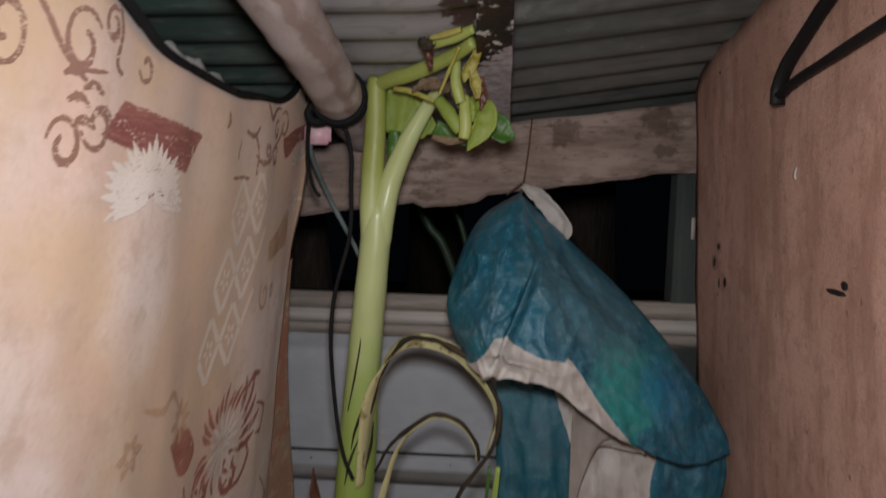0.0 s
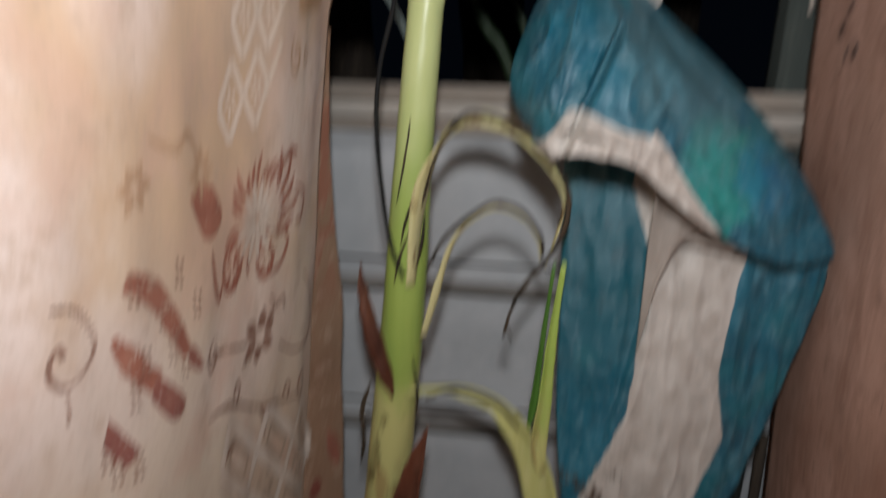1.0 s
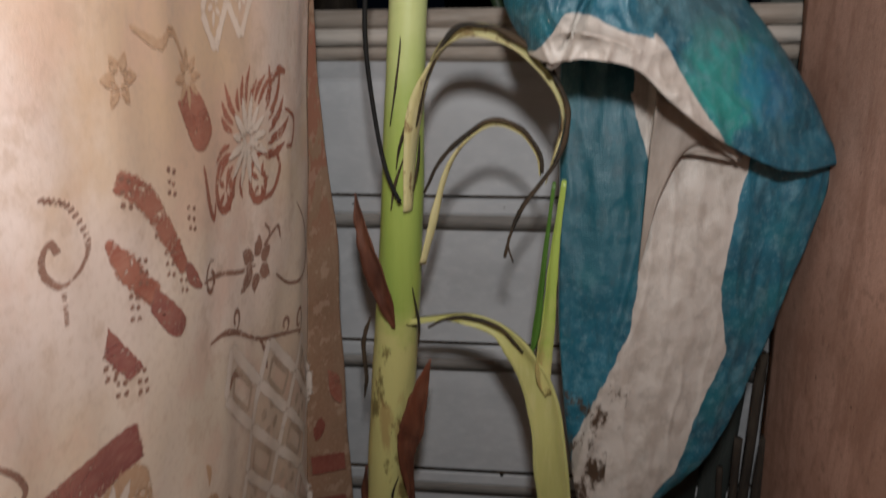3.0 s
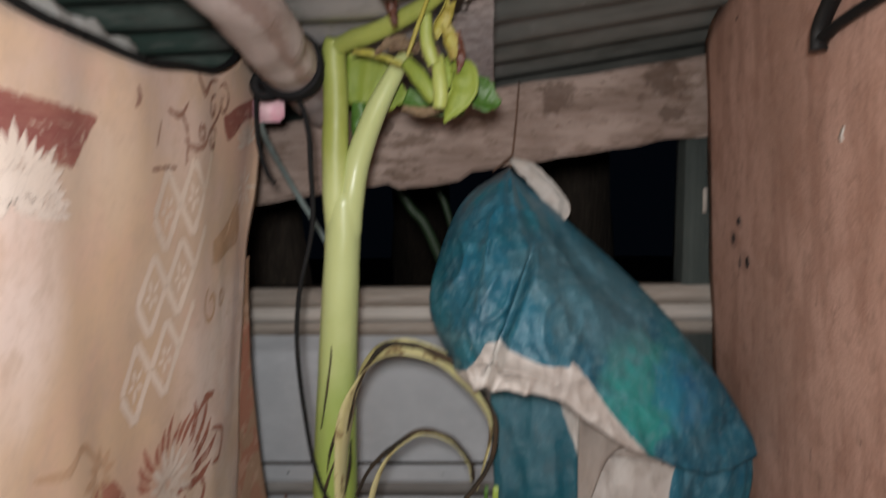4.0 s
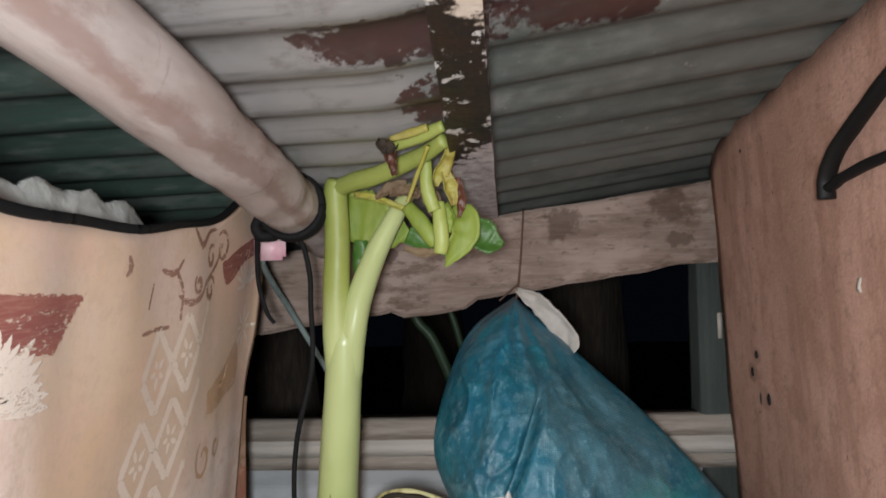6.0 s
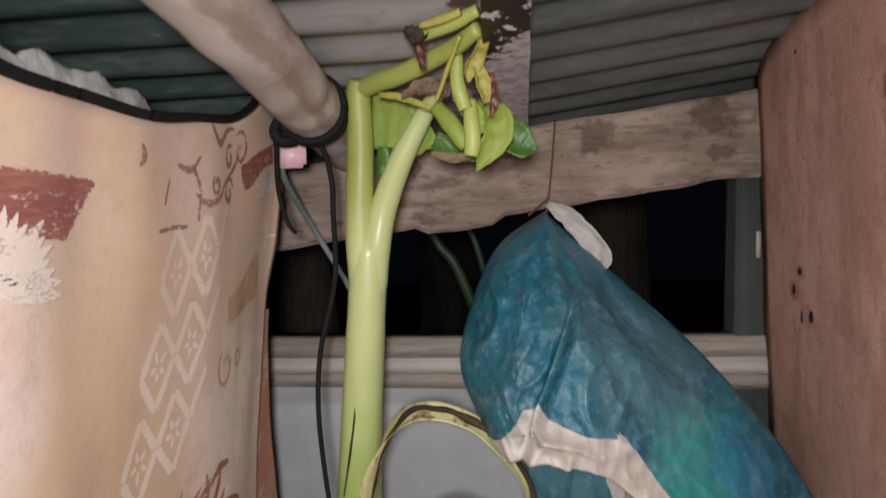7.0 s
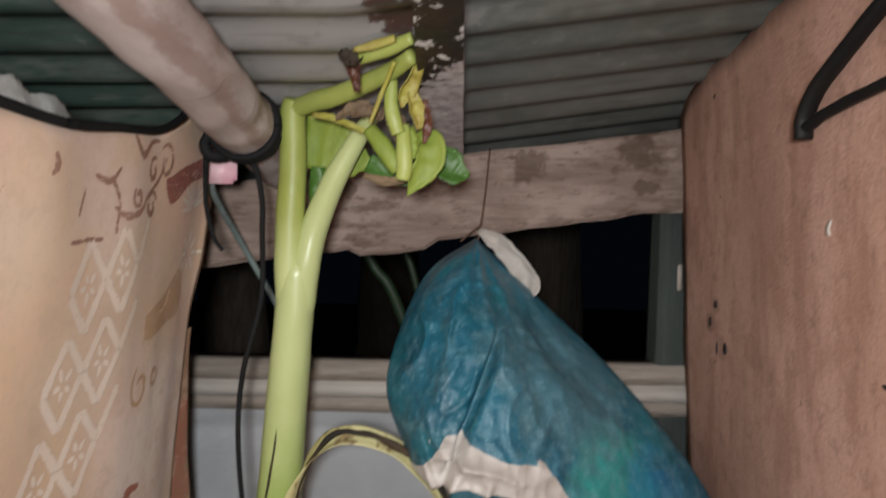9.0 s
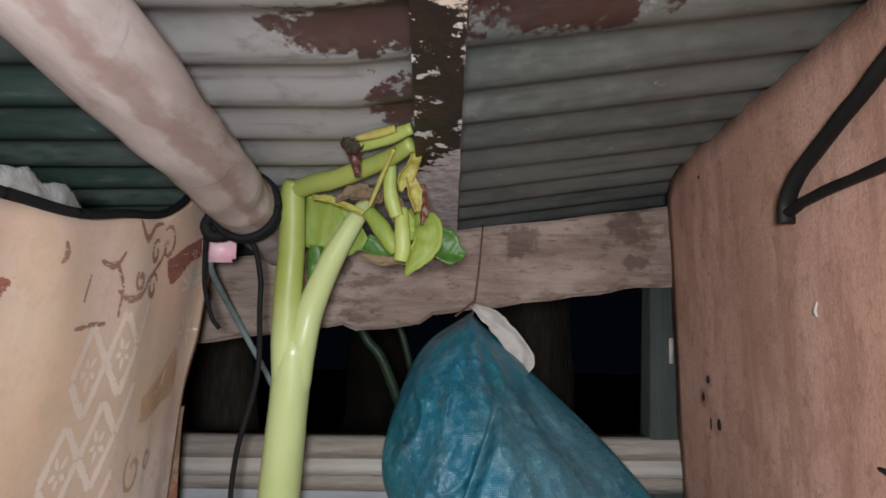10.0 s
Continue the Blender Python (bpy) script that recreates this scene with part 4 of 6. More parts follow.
def leaf_white(b):
    petals(b, 1.262, 1.485, 0.04, 9, 0.008, 1.0, 0.4, math.pi, 0.1)
    petals(b, 1.27, 1.43, 0.03, 8, 0.007)
motif("flower", M_PRINT_WHITE, leaf_white)
def scrolls(b):
    stroke(b, [(1.054, 1.513), (1.068, 1.492), (1.066, 1.463)], [0.006, 0.005, 0.005])
    stroke(b, [(1.027, 1.515), (1.050, 1.511), (1.066, 1.524)], [0.004, 0.008, 0.003])
    stroke(b, [(1.014, 1.503), (1.008, 1.487), (1.006, 1.480)], [0.003, 0.003])
    stroke(b, [(0.996, 1.458), (1.02, 1.459), (1.047, 1.459)], [0.003, 0.006, 0.004])
    stroke(b, [(1.060, 1.489), (1.084, 1.479), (1.108, 1.484), (1.125, 1.501)], [0.004, 0.009, 0.007, 0.004])
    curl(b, 1.136, 1.489, 0.014, 1.1, 0.006, 0.3)
    curl(b, 1.10, 1.497, 0.010, 1.1, 0.006, 2.3)
    stroke(b, [(1.085, 1.556), (1.106, 1.538), (1.124, 1.552), (1.146, 1.556)], [0.004, 0.009, 0.006, 0.003])
    curl(b, 1.165, 1.535, 0.018, 1.0, 0.006, 2.4, -1)
    curl(b, 1.135, 1.525, 0.012, 1.0, 0.006, 1.0)
    stroke(b, [(1.125, 1.50), (1.15, 1.515), (1.165, 1.54)], [0.003, 0.006, 0.003])
motif("scroll", M_PRINT_BROWN, scrolls)
def near_scrolls(b):
    for y, z, r, s, h in ((0.70, 1.545, 0.022, 0.5, 1), (0.66, 1.60, 0.026, 2.2, -1), (0.735, 1.565, 0.012, 1.0, 1), (0.63, 1.54, 0.02, 4, 1), (0.69, 1.475, 0.018, 3, -1), (0.60, 1.47, 0.03, 1, 1)):
        curl(b, y, z, r, 1.15, 0.0055, s, h)
    for y, z in ((0.70, 1.505), (0.715, 1.515), (0.708, 1.49), (0.73, 1.498), (0.695, 1.522)):
        stroke(b, [(y - 0.012, z), (y, z + 0.004), (y + 0.012, z - 0.002)], [0.003, 0.009, 0.003], 10, 0.4)
    curl(b, 0.722, 1.492, 0.018, 1.0, 0.006, 3.4)
    curl(b, 0.790, 1.545, 0.012, 0.9, 0.005, 3.4)
    stroke(b, [(0.735, 1.60), (0.748, 1.565), (0.742, 1.54), (0.752, 1.532)], [0.004, 0.006, 0.004])
    stroke(b, [(0.60, 1.56), (0.65, 1.565), (0.69, 1.53), (0.73, 1.53)], [0.003, 0.006, 0.003])
    stroke(b, [(0.965, 1.53), (0.968, 1.52), (0.962, 1.512)], [0.004, 0.009, 0.003])
motif("scroll", M_PRINT_BROWN, near_scrolls)
def lattice(b, y0, z0, dy, dz, cells, across, cw, ch, skew, wide):
    """Rows of diamonds, each row between two zigzag lines, with a speckled heart in each."""
    for k in range(cells):
        for up in (1, -1):
            line = []
            for q in range(-1, 2 * across + (1 if up > 0 else 0)):
                y, z = y0 + dy * k + q * cw / 2, z0 + dz * k + skew * q / 2
                line.append((y, z + (0.0 if q % 2 else up * ch / 2)))
            for p, r in zip(line, line[1:]):
                stroke(b, [p, ((p[0] + r[0]) / 2, (p[1] + r[1]) / 2), r], [wide, wide * 0.8, wide], 8, 0.25)
        for q in range(across):
            cy, cz = y0 + dy * k + q * cw, z0 + dz * k + skew * q
            petals(b, cy, cz, cw * 0.26, 5, cw * 0.14, ch / cw * 0.8, 0.78, 2 * math.pi, 0.25, 0.0007)
motif("lattice", M_PRINT_PALE, lambda b: lattice(b, 1.030, 1.418, -0.020, -0.082, 3, 2, 0.052, 0.080, 0.010, 0.012), "pale woven lattice")
motif("woven_field", M_PRINT_TAN, lambda b: field(b, [(1.14, 1.372), (1.20, 1.39), (1.252, 1.415), (1.258, 1.363), (1.20, 1.35), (1.148, 1.344)], lift=0.0005), "tan woven field")
motif("scroll", M_PRINT_TAN, lambda b: (curl(b, 1.145, 1.297, 0.022, 1.1, 0.006, 2.0), curl(b, 1.185, 1.30, 0.013, 1, 0.005, 0.3, -1)))
def rose(b):
    def petal(a, r0, r1, bend, wide):
        mid = (r0 + r1) / 2
        stroke(b, [(1.065 + r * math.cos(a + c), 1.115 + 0.8 * r * math.sin(a + c)) for r, c in ((r0, 0), (mid, 0.3 * bend), (r1, bend))], [wide * 0.35, wide, wide * 0.9, wide * 0.3], 12, 0.3)
    for k in range(9):
        petal(2.75 - 0.2 * k, 0.046 + 0.004 * (k % 2), 0.080 + 0.010 * (k % 3), -0.16, 0.0085)
    for k in range(5):
        petal(0.85 - 0.36 * k, 0.058, 0.105 + 0.010 * (k % 2), 0.30, 0.013)
        petal(0.70 - 0.36 * k, 0.050, 0.082, 0.22, 0.006)
    for k in range(5):
        petal(3.1 + 0.3 * k, 0.050, 0.085, 0.2, 0.008)
    stroke(b, [(1.115, 1.170), (1.14, 1.183), (1.168, 1.179)], [0.005, 0.013, 0.007])
    stroke(b, [(1.165, 1.135), (1.205, 1.115), (1.195, 1.085), (1.17, 1.085)], [0.004, 0.008, 0.008, 0.006])
motif("rose", M_PRINT_RUST, rose, "rust-red woven rose")
motif("flower", M_PRINT_WHITE, lambda b: petals(b, 1.06, 1.115, 0.05, 13, 0.012, 1.0, 0, 2 * math.pi, 0.1, 0.0018))
def sprig(b):
    stroke(b, [(0.83, 1.240), (0.87, 1.225), (0.895, 1.235), (0.925, 1.205)], [0.004, 0.010, 0.008, 0.004], 20, 0.4)
    petals(b, 0.925, 1.195, 0.028, 8, 0.010, 0.9)
    petals(b, 0.81, 1.205, 0.022, 6, 0.012, 0.9)
motif("rose", M_PRINT_TAN, sprig)
motif("woven_bar", M_PRINT_RUST, lambda b: field(b, [(0.895, 1.178), (0.94, 1.185), (0.975, 1.14), (0.935, 1.125)]))

# lower part of the cloth
motif("woven_stripe", M_PRINT_RUST, lambda b: stroke(b, [(0.794, 1.135), (0.838, 1.106), (0.868, 1.064), (0.890, 1.026)], [0.020, 0.026, 0.024, 0.018], 30, 0.12), "rust-red woven stripe")
motif("woven_bar", M_PRINT_WINE, lambda b: field(b, [(0.887, 1.034), (0.905, 1.026), (0.926, 0.992), (0.897, 1.006)], 5))
motif("woven_stripe", M_PRINT_RUST, lambda b: stroke(b, [(0.778, 1.093), (0.800, 1.062), (0.838, 1.022)], [0.008, 0.026, 0.022], 30, 0.12))
motif("woven_bar", M_PRINT_WINE, lambda b: field(b, [(0.836, 1.034), (0.885, 0.980), (0.862, 0.968), (0.826, 1.012)], 5))
motif("woven_bar", M_PRINT_WINE, lambda b: quad(b, (0.771, 1.028), (0.811, 0.970), (0.789, 0.968), (0.764, 1.004)))
motif("woven_bar", M_PRINT_WINE, lambda b: quad(b, (0.643, 0.946), (0.794, 0.929), (0.801, 0.886), (0.639, 0.903)))
motif("woven_field", M_PRINT_TAN, lambda b: field(b, [(0.639, 0.905), (0.72, 0.902), (0.799, 0.884), (0.812, 0.80), (0.803, 0.733), (0.73, 0.752), (0.60, 0.84)], lift=0.0005))
def large_flower(b):
    for count, r0, r1, wide, lift, turn in ((19, 0.026, 0.074, 0.021, 0.0008, 0.0), (13, 0.014, 0.050, 0.019, 0.0012, 0.2)):
        for k in range(count):
            a = turn + 2 * math.pi * k / count
            far = r1 * (0.86 + 0.26 * random.random())
            pts = [(0.724 + f * math.cos(a + e), 0.830 + f * 0.92 * math.sin(a + e)) for f, e in ((r0, 0), (0.6 * far, 0.04), (far, 0.10))]
            stroke(b, pts, [wide * 0.4, wide * 0.85, wide, wide * 0.75, wide * 0.2], 12, 0.2, lift)
motif("flower", M_PRINT_WHITE, large_flower, "large white woven flower")
motif("flower_heart", M_PRINT_WHITE, lambda b: field(b, [(0.708, 0.843), (0.730, 0.853), (0.741, 0.827), (0.720, 0.813)], 5, 0.0009))
def small_leaves(b):
    petals(b, 1.078, 0.955, 0.046, 6, 0.024, 0.95, 0.35)
    stroke(b, [(0.927, 0.995), (0.978, 0.984), (1.03, 0.965), (1.076, 0.955)], [0.003, 0.006, 0.006, 0.004])
    curl(b, 0.951, 0.990, 0.018, 1.1, 0.006, 1.0)
    stroke(b, [(1.133, 0.920), (1.19, 0.882), (1.255, 0.868), (1.281, 0.884), (1.275, 0.93), (1.255, 0.960), (1.224, 0.994)], [0.004, 0.006, 0.006, 0.005, 0.003], 40)
    stroke(b, [(1.095, 0.975), (1.14, 0.985), (1.15, 0.966)], [0.004, 0.008, 0.004])
    stroke(b, [(1.10, 1.002), (1.115, 0.985), (1.10, 0.97)], [0.003, 0.006, 0.004])
motif("leaf_spray", M_PRINT_BROWN, small_leaves, "brown woven leaf spray")
def vine(b):
    stroke(b, [(0.939, 0.919), (0.975, 0.913), (1.014, 0.894), (1.089, 0.845), (1.16, 0.815), (1.238, 0.783)], [0.003, 0.009, 0.006, 0.007, 0.004], 40)
    stroke(b, [(1.089, 0.845), (1.104, 0.815), (1.109, 0.788)], [0.006, 0.007, 0.005])
    curl(b, 1.012, 0.912, 0.014, 1.0, 0.006, 4.2)
    curl(b, 1.222, 0.808, 0.022, 1.1, 0.006, 4.4)
    curl(b, 1.17, 0.825, 0.014, 1.0, 0.006, 4.0)
    stroke(b, [(0.975, 0.84), (1.00, 0.845), (1.03, 0.825)], [0.010, 0.012, 0.003], 10, 0.3)
motif("leaf_spray", M_PRINT_BROWN, vine)
def dots(b):
    for gy, gz in ((0.800, 1.115), (0.845, 1.075), (0.872, 1.105), (0.815, 1.045), (0.858, 1.035), (0.800, 1.020), (0.905, 1.062), (0.880, 1.010), (0.842, 0.995), (0.775, 0.965), (0.800, 0.952), (0.765, 0.985)):
        for q in range(6):
            y, z = gy + 0.009 * (q % 2) + 0.002 * random.random(), gz + 0.010 * (q // 2) - 0.004 * (q % 2)
            stroke(b, [(y - 0.003, z), (y + 0.003, z - 0.002)], [0.0045, 0.0045], 3, 0.5)
    path = spline([(0, 0.722, 1.140), (0, 0.746, 1.128), (0, 0.760, 1.100), (0, 0.751, 1.084), (0, 0.731, 1.078), (0, 0.717, 1.089), (0, 0.715, 1.102), (0, 0.723, 1.111), (0, 0.729, 1.103)], 44)
    for p in path:
        stroke(b, [(p.y - 0.0035, p.z), (p.y + 0.0035, p.z + 0.001)], [0.0026, 0.0026], 3, 0.5)
    for k in range(8):
        stroke(b, [(0.728, 1.072 - 0.003 * k), (0.733, 1.072 - 0.003 * k)], [0.0018, 0.0018], 3, 0.4)
motif("dotted_scroll", M_PRINT_BROWN, dots)
def left_curls(b):
    stroke(b, [(0.648, 0.998), (0.664, 0.978), (0.670, 0.962), (0.661, 0.957), (0.657, 0.966)], [0.003, 0.006, 0.007, 0.005])
    curl(b, 0.630, 0.925, 0.022, 1.1, 0.007, 2)
    curl(b, 0.615, 0.86, 0.02, 1.1, 0.006, 1)
motif("scroll", M_PRINT_BROWN, left_curls)
def lattice_cells():
    """Slanting cells of the lower lattice, every other one with a four-petalled flower."""
    for i in range(-6, 11):
        for j in range(-2, 3):
            y, z = 1.117 - 0.0295 * i + 0.092 * j, 0.702 - 0.0505 * i - 0.105 * j
            if 1.0 - 0.10 * (0.80 - z) < y < 1.275 and 0.30 < z < 0.815 - 0.30 * (y - 1.0):
                yield y, z, (i + j) % 2 == 0


def cell_outline(b, y, z, k, wide, lift):
    a, c = (-0.0148 * k, -0.0253 * k), (0.046 * k, -0.0525 * k)
    corners = [(min(1.297, y + a[0] * p + c[0] * q), z + a[1] * p + c[1] * q) for p, q in ((-1, -1), (-1, 1), (1, 1), (1, -1))]
    for p, q in zip(corners, corners[1:] + corners[:1]):
        stroke(b, [p, ((p[0] + q[0]) / 2, (p[1] + q[1]) / 2), q], [wide, wide * 0.9, wide], 8, 0.2, lift)


def lattice_white(b):
    for y, z, flower in lattice_cells():
        cell_outline(b, y, z, 1.0, 0.019, 0.0010)


def lattice_sand(b):
    for y, z, flower in lattice_cells():
        if flower:
            for p, q in ((-1, 0), (1, 0), (0, -1), (0, 1)):
                py, pz = y - 0.009 * p + 0.019 * q, z - 0.019 * p - 0.019 * q
                petals(b, min(py, 1.288), pz, 0.010, 5, 0.011, 1.1, 0.3, 2 * math.pi, 0.05, 0.0006)
        else:
            cell_outline(b, y, z, 0.55, 0.010, 0.0006)


motif("lattice", M_PRINT_SAND, lattice_sand, "sand-coloured woven hearts of the lattice")
motif("lattice", M_PRINT_BRIGHT, lattice_white, "white woven lattice")
def rings(b):
    for y, z, r in ((0.889, 0.717, 0.034), (0.812, 0.66, 0.036)):
        curl(b, y, z, r, 1.0, 0.014, 0)
        petals(b, y, z, r * 0.9, 7, r * 0.45)
    for y, z in ((0.93, 0.64), (0.955, 0.69), (0.87, 0.62), (0.90, 0.78), (0.86, 0.69)):
        stroke(b, [(y, z + 0.015), (y + 0.006, z), (y + 0.002, z - 0.015)], [0.003, 0.012, 0.003], 10, 0.3)
motif("ring_flower", M_PRINT_TAN, rings)
def low_rose(b):
    petals(b, 1.02, 0.42, 0.09, 13, 0.018, 1.0, 0.2, 3.0, 0.3, 0.002, 0.3)
    petals(b, 0.85, 0.45, 0.07, 11, 0.014, 1.0, 0.0, 6.2, 0.3)
motif("rose", M_PRINT_RUST, low_rose)
def rose_foot(b):
    for y, z in ((1.004, 1.072), (1.092, 1.058)):
        curl(b, y, z, 0.032, 1.0, 0.010, 1.0)
        petals(b, y, z, 0.026, 5, 0.008)
    stroke(b, [(0.945, 1.11), (0.955, 1.07), (0.968, 1.05), (0.975, 1.065)], [0.006, 0.010, 0.007, 0.004])
    stroke(b, [(1.14, 1.085), (1.15, 1.06), (1.125, 1.035), (1.07, 1.038)], [0.005, 0.009, 0.009, 0.004])
motif("rose", M_PRINT_RUST, rose_foot)
for z, h, y1 in ((0.445, 0.044, 1.354), (0.345, 0.046, 1.354), (0.225, 0.040, 1.340)):
    motif("hem_bar", M_PRINT_DEEP, lambda b: quad(b, (1.303, z + h), (y1, z + h * 0.45), (y1, z - h * 0.5), (1.305, z - 0.002)), under=hem)
motif("hem_bar", M_PRINT_DEEP, lambda b: field(b, [(1.306, 0.545), (1.318, 0.565), (1.326, 0.54), (1.312, 0.515)], 5), under=hem)
motif("hem_bar", M_PRINT_RUST, lambda b: field(b, [(1.33, 0.66), (1.352, 0.63), (1.354, 0.57), (1.335, 0.60)], 5), under=hem)
motif("hem_bar", M_PRINT_RUST, lambda b: stroke(b, [(1.352, 0.15), (1.335, 0.08), (1.31, 0.04)], [0.02, 0.03, 0.02]), under=hem)

# ---- black cables ----
cable = thing("cable", (-0.19, 1.235, 1.56), "black rubber cable lashed round the pole and hanging down", "cable")
pts = [(curtain_x(y, cable_z(y)) + 0.003, y, cable_z(y) + 0.003) for y in (-0.3, 0.3, 0.55, 0.734, 0.814, 0.90, 0.973, 1.05, 1.13, 1.18)] + [(-0.195, 1.215, 1.607), (-0.17, 1.232, 1.628)]
part("support_line", tube(pts, [0.0050, 0.0042, 0.0040], 160, 10, 0.04), M_CABLE, cable)
for k in range(3):
    ring = []
    for i in range(17):
        a = 2 * math.pi * i / 16
        ring.append((-0.1445 + 0.0395 * math.cos(a), 1.232 + 0.0075 * k + 0.17 * 0.0395 * math.sin(a), 1.5855 + 0.0395 * math.sin(a) - 0.0013 * k))
    part("lashing", tube(ring, [0.0044, 0.0044], 48, 8, 0.1, side=(0.1, 1, 0.05)), M_CABLE, cable)
part("knot", tube([(-0.180, 1.228, 1.575), (-0.190, 1.232, 1.560), (-0.182, 1.236, 1.548), (-0.165, 1.236, 1.551), (-0.175, 1.230, 1.562)], [0.006, 0.008, 0.006], 26, 9, 0.2), M_CABLE, cable)
part("hanging_length", tube([(-0.160, 1.240, 1.548), (-0.138, 1.25, 1.540), (-0.1275, 1.25, 1.50), (-0.127, 1.25, 1.462), (-0.128, 1.25, 1.378), (-0.150, 1.25, 1.285), (-0.155, 1.248, 1.20), (-0.142, 1.236, 1.09), (-0.128, 1.228, 1.03), (-0.112, 1.224, 0.995)], [0.0036, 0.0032], 90, 8), M_CABLE, cable)
part("hanging_loop", tube([(-0.190, 1.238, 1.552), (-0.195, 1.25, 1.52), (-0.197, 1.26, 1.485), (-0.188, 1.26, 1.45), (-0.178, 1.26, 1.435)], [0.0036, 0.0032, 0.0028], 40, 8), M_CABLE, cable)
bm = box(-0.206, -0.164, 1.285, 1.297, 1.517, 1.549, 1, 0.0045, 0.001)
solid("clothes_peg", turned(bm, Matrix.Translation((0.0, -0.02, 0.0))), M_PINK, "small pink and white plastic clip at the pole", "clip")

def scrap_fn(u, v):
    y = 0.80 + 0.275 * u
    top = 1.592 - 0.014 * u + 0.010 * noise.noise(Vector((u * 9, 0, 2))) - 0.045 * max(0, u - 0.86) / 0.14
    z = 1.515 + (top - 1.515) * v
    return Vector((-0.222 + 0.0025 * noise.noise(Vector((u * 11, v * 6, 3))) - 0.02 * v, y, z + 0.004 * noise.noise(Vector((u * 25, v * 9, 3)))))
solid("plastic_scrap", surface(scrap_fn, 50, 16, 0.004, (-1, 0, 0.2)), M_SCRAP, "crumpled whitish plastic scrap tucked behind the cable", "plastic scrap")

# ---- banana plant ----
plant = thing("banana_plant", (-0.183, 1.315, 0.0), "young banana plant grown up indoors and bent under the roof", "banana plant")
stem_pts = [(-0.200, 1.315, -0.01), (-0.184, 1.30, 0.15), (-0.166, 1.29, 0.38), (-0.149, 1.283, 0.60), (-0.121, 1.272, 0.92), (-0.107, 1.268, 1.15), (-0.094, 1.266, 1.32), (-0.087, 1.267, 1.41), (-0.083, 1.268, 1.475)]
stem = part("stem", tube(stem_pts, [0.043, 0.042, 0.041, 0.038, 0.033, 0.0275, 0.0245, 0.0235, 0.004], 120, 24, 0.035), M_STEM, plant, "pale green waxy stem, spotted brown at its foot")
part("root_clump", tube([(-0.20, 1.29, -0.01), (-0.19, 1.278, 0.07), (-0.184, 1.272, 0.135), (-0.180, 1.275, 0.155)], [0.075, 0.068, 0.054, 0.038], 22, 18, 0.55), M_ROT, plant, "dark rotten root clump")
part("leaf_stalk", tube([(-0.094, 1.266, 1.28), (-0.0965, 1.263, 1.37), (-0.0968, 1.261, 1.42), (-0.0955, 1.260, 1.48), (-0.092, 1.258, 1.54), (-0.091, 1.250, 1.602), (-0.089, 1.244, 1.618)], [0.010, 0.0165, 0.0182, 0.0178, 0.0165, 0.015, 0.011], 60, 18, 0.03, 0.95), M_PETIOLE, plant, "yellow-green leaf stalk")
part("leaf_stalk", tube([(-0.096, 1.254, 1.606), (-0.06, 1.225, 1.613), (-0.024, 1.196, 1.618), (0.027, 1.150, 1.631), (0.056, 1.115, 1.643)], [0.0115, 0.012, 0.0105, 0.0085], 30, 12, 0.08, 0.8), M_PETIOLE, plant, "sharply bent yellow-green leaf stalk under the roof")
part("leaf_stalk", tube([(-0.004, 1.122, 1.637), (0.03, 1.103, 1.645), (0.056, 1.086, 1.652)], [0.005, 0.008, 0.006], 16, 10, 0.1, 0.7), M_PETIOLE, plant)
part("leaf_stalk", tube([(-0.091, 1.266, 1.28), (-0.082, 1.264, 1.37), (-0.076, 1.262, 1.42), (-0.066, 1.262, 1.465), (-0.040, 1.250, 1.525), (-0.010, 1.235, 1.575), (0.012, 1.20, 1.600)], [0.010, 0.0172, 0.018, 0.0170, 0.0145, 0.011, 0.008], 60, 18, 0.03, 0.95), M_STEM, plant)
part("leaf_stalk", tube([(0.0, 1.10, 1.643), (0.02, 1.095, 1.647), (0.04, 1.085, 1.651)], [0.003, 0.005, 0.004], 14, 8, 0.1, 0.7), M_LEAF_YELLOW, plant)
for pts, rad, mat in (([(0.033, 1.150, 1.625), (0.033, 1.150, 1.60), (0.036, 1.150, 1.585), (0.041, 1.152, 1.570)], [0.0065, 0.0075, 0.008, 0.0075], M_PETIOLE),
                      ([(0.008, 1.175, 1.577), (0.022, 1.168, 1.560), (0.036, 1.165, 1.540), (0.041, 1.165, 1.532)], [0.008, 0.010, 0.0095, 0.007], M_LEAF),
                      ([(0.045, 1.158, 1.580), (0.047, 1.155, 1.555), (0.048, 1.155, 1.535), (0.046, 1.156, 1.522)], [0.007, 0.0085, 0.009, 0.0075], M_PETIOLE)):
    part("rolled_leaf", tube(pts, rad, 26, 12, 0.07, 0.6, seed=pts[0][0] * 50), mat, plant, "tightly rolled young leaf")
part("tendril", tube([(0.038, 1.119, 1.637), (0.026, 1.140, 1.615), (0.018, 1.148, 1.597), (0.011, 1.152, 1.580)], [0.0025, 0.0028, 0.0022], 26, 7, 0.2), M_LEAF_YELLOW, plant)
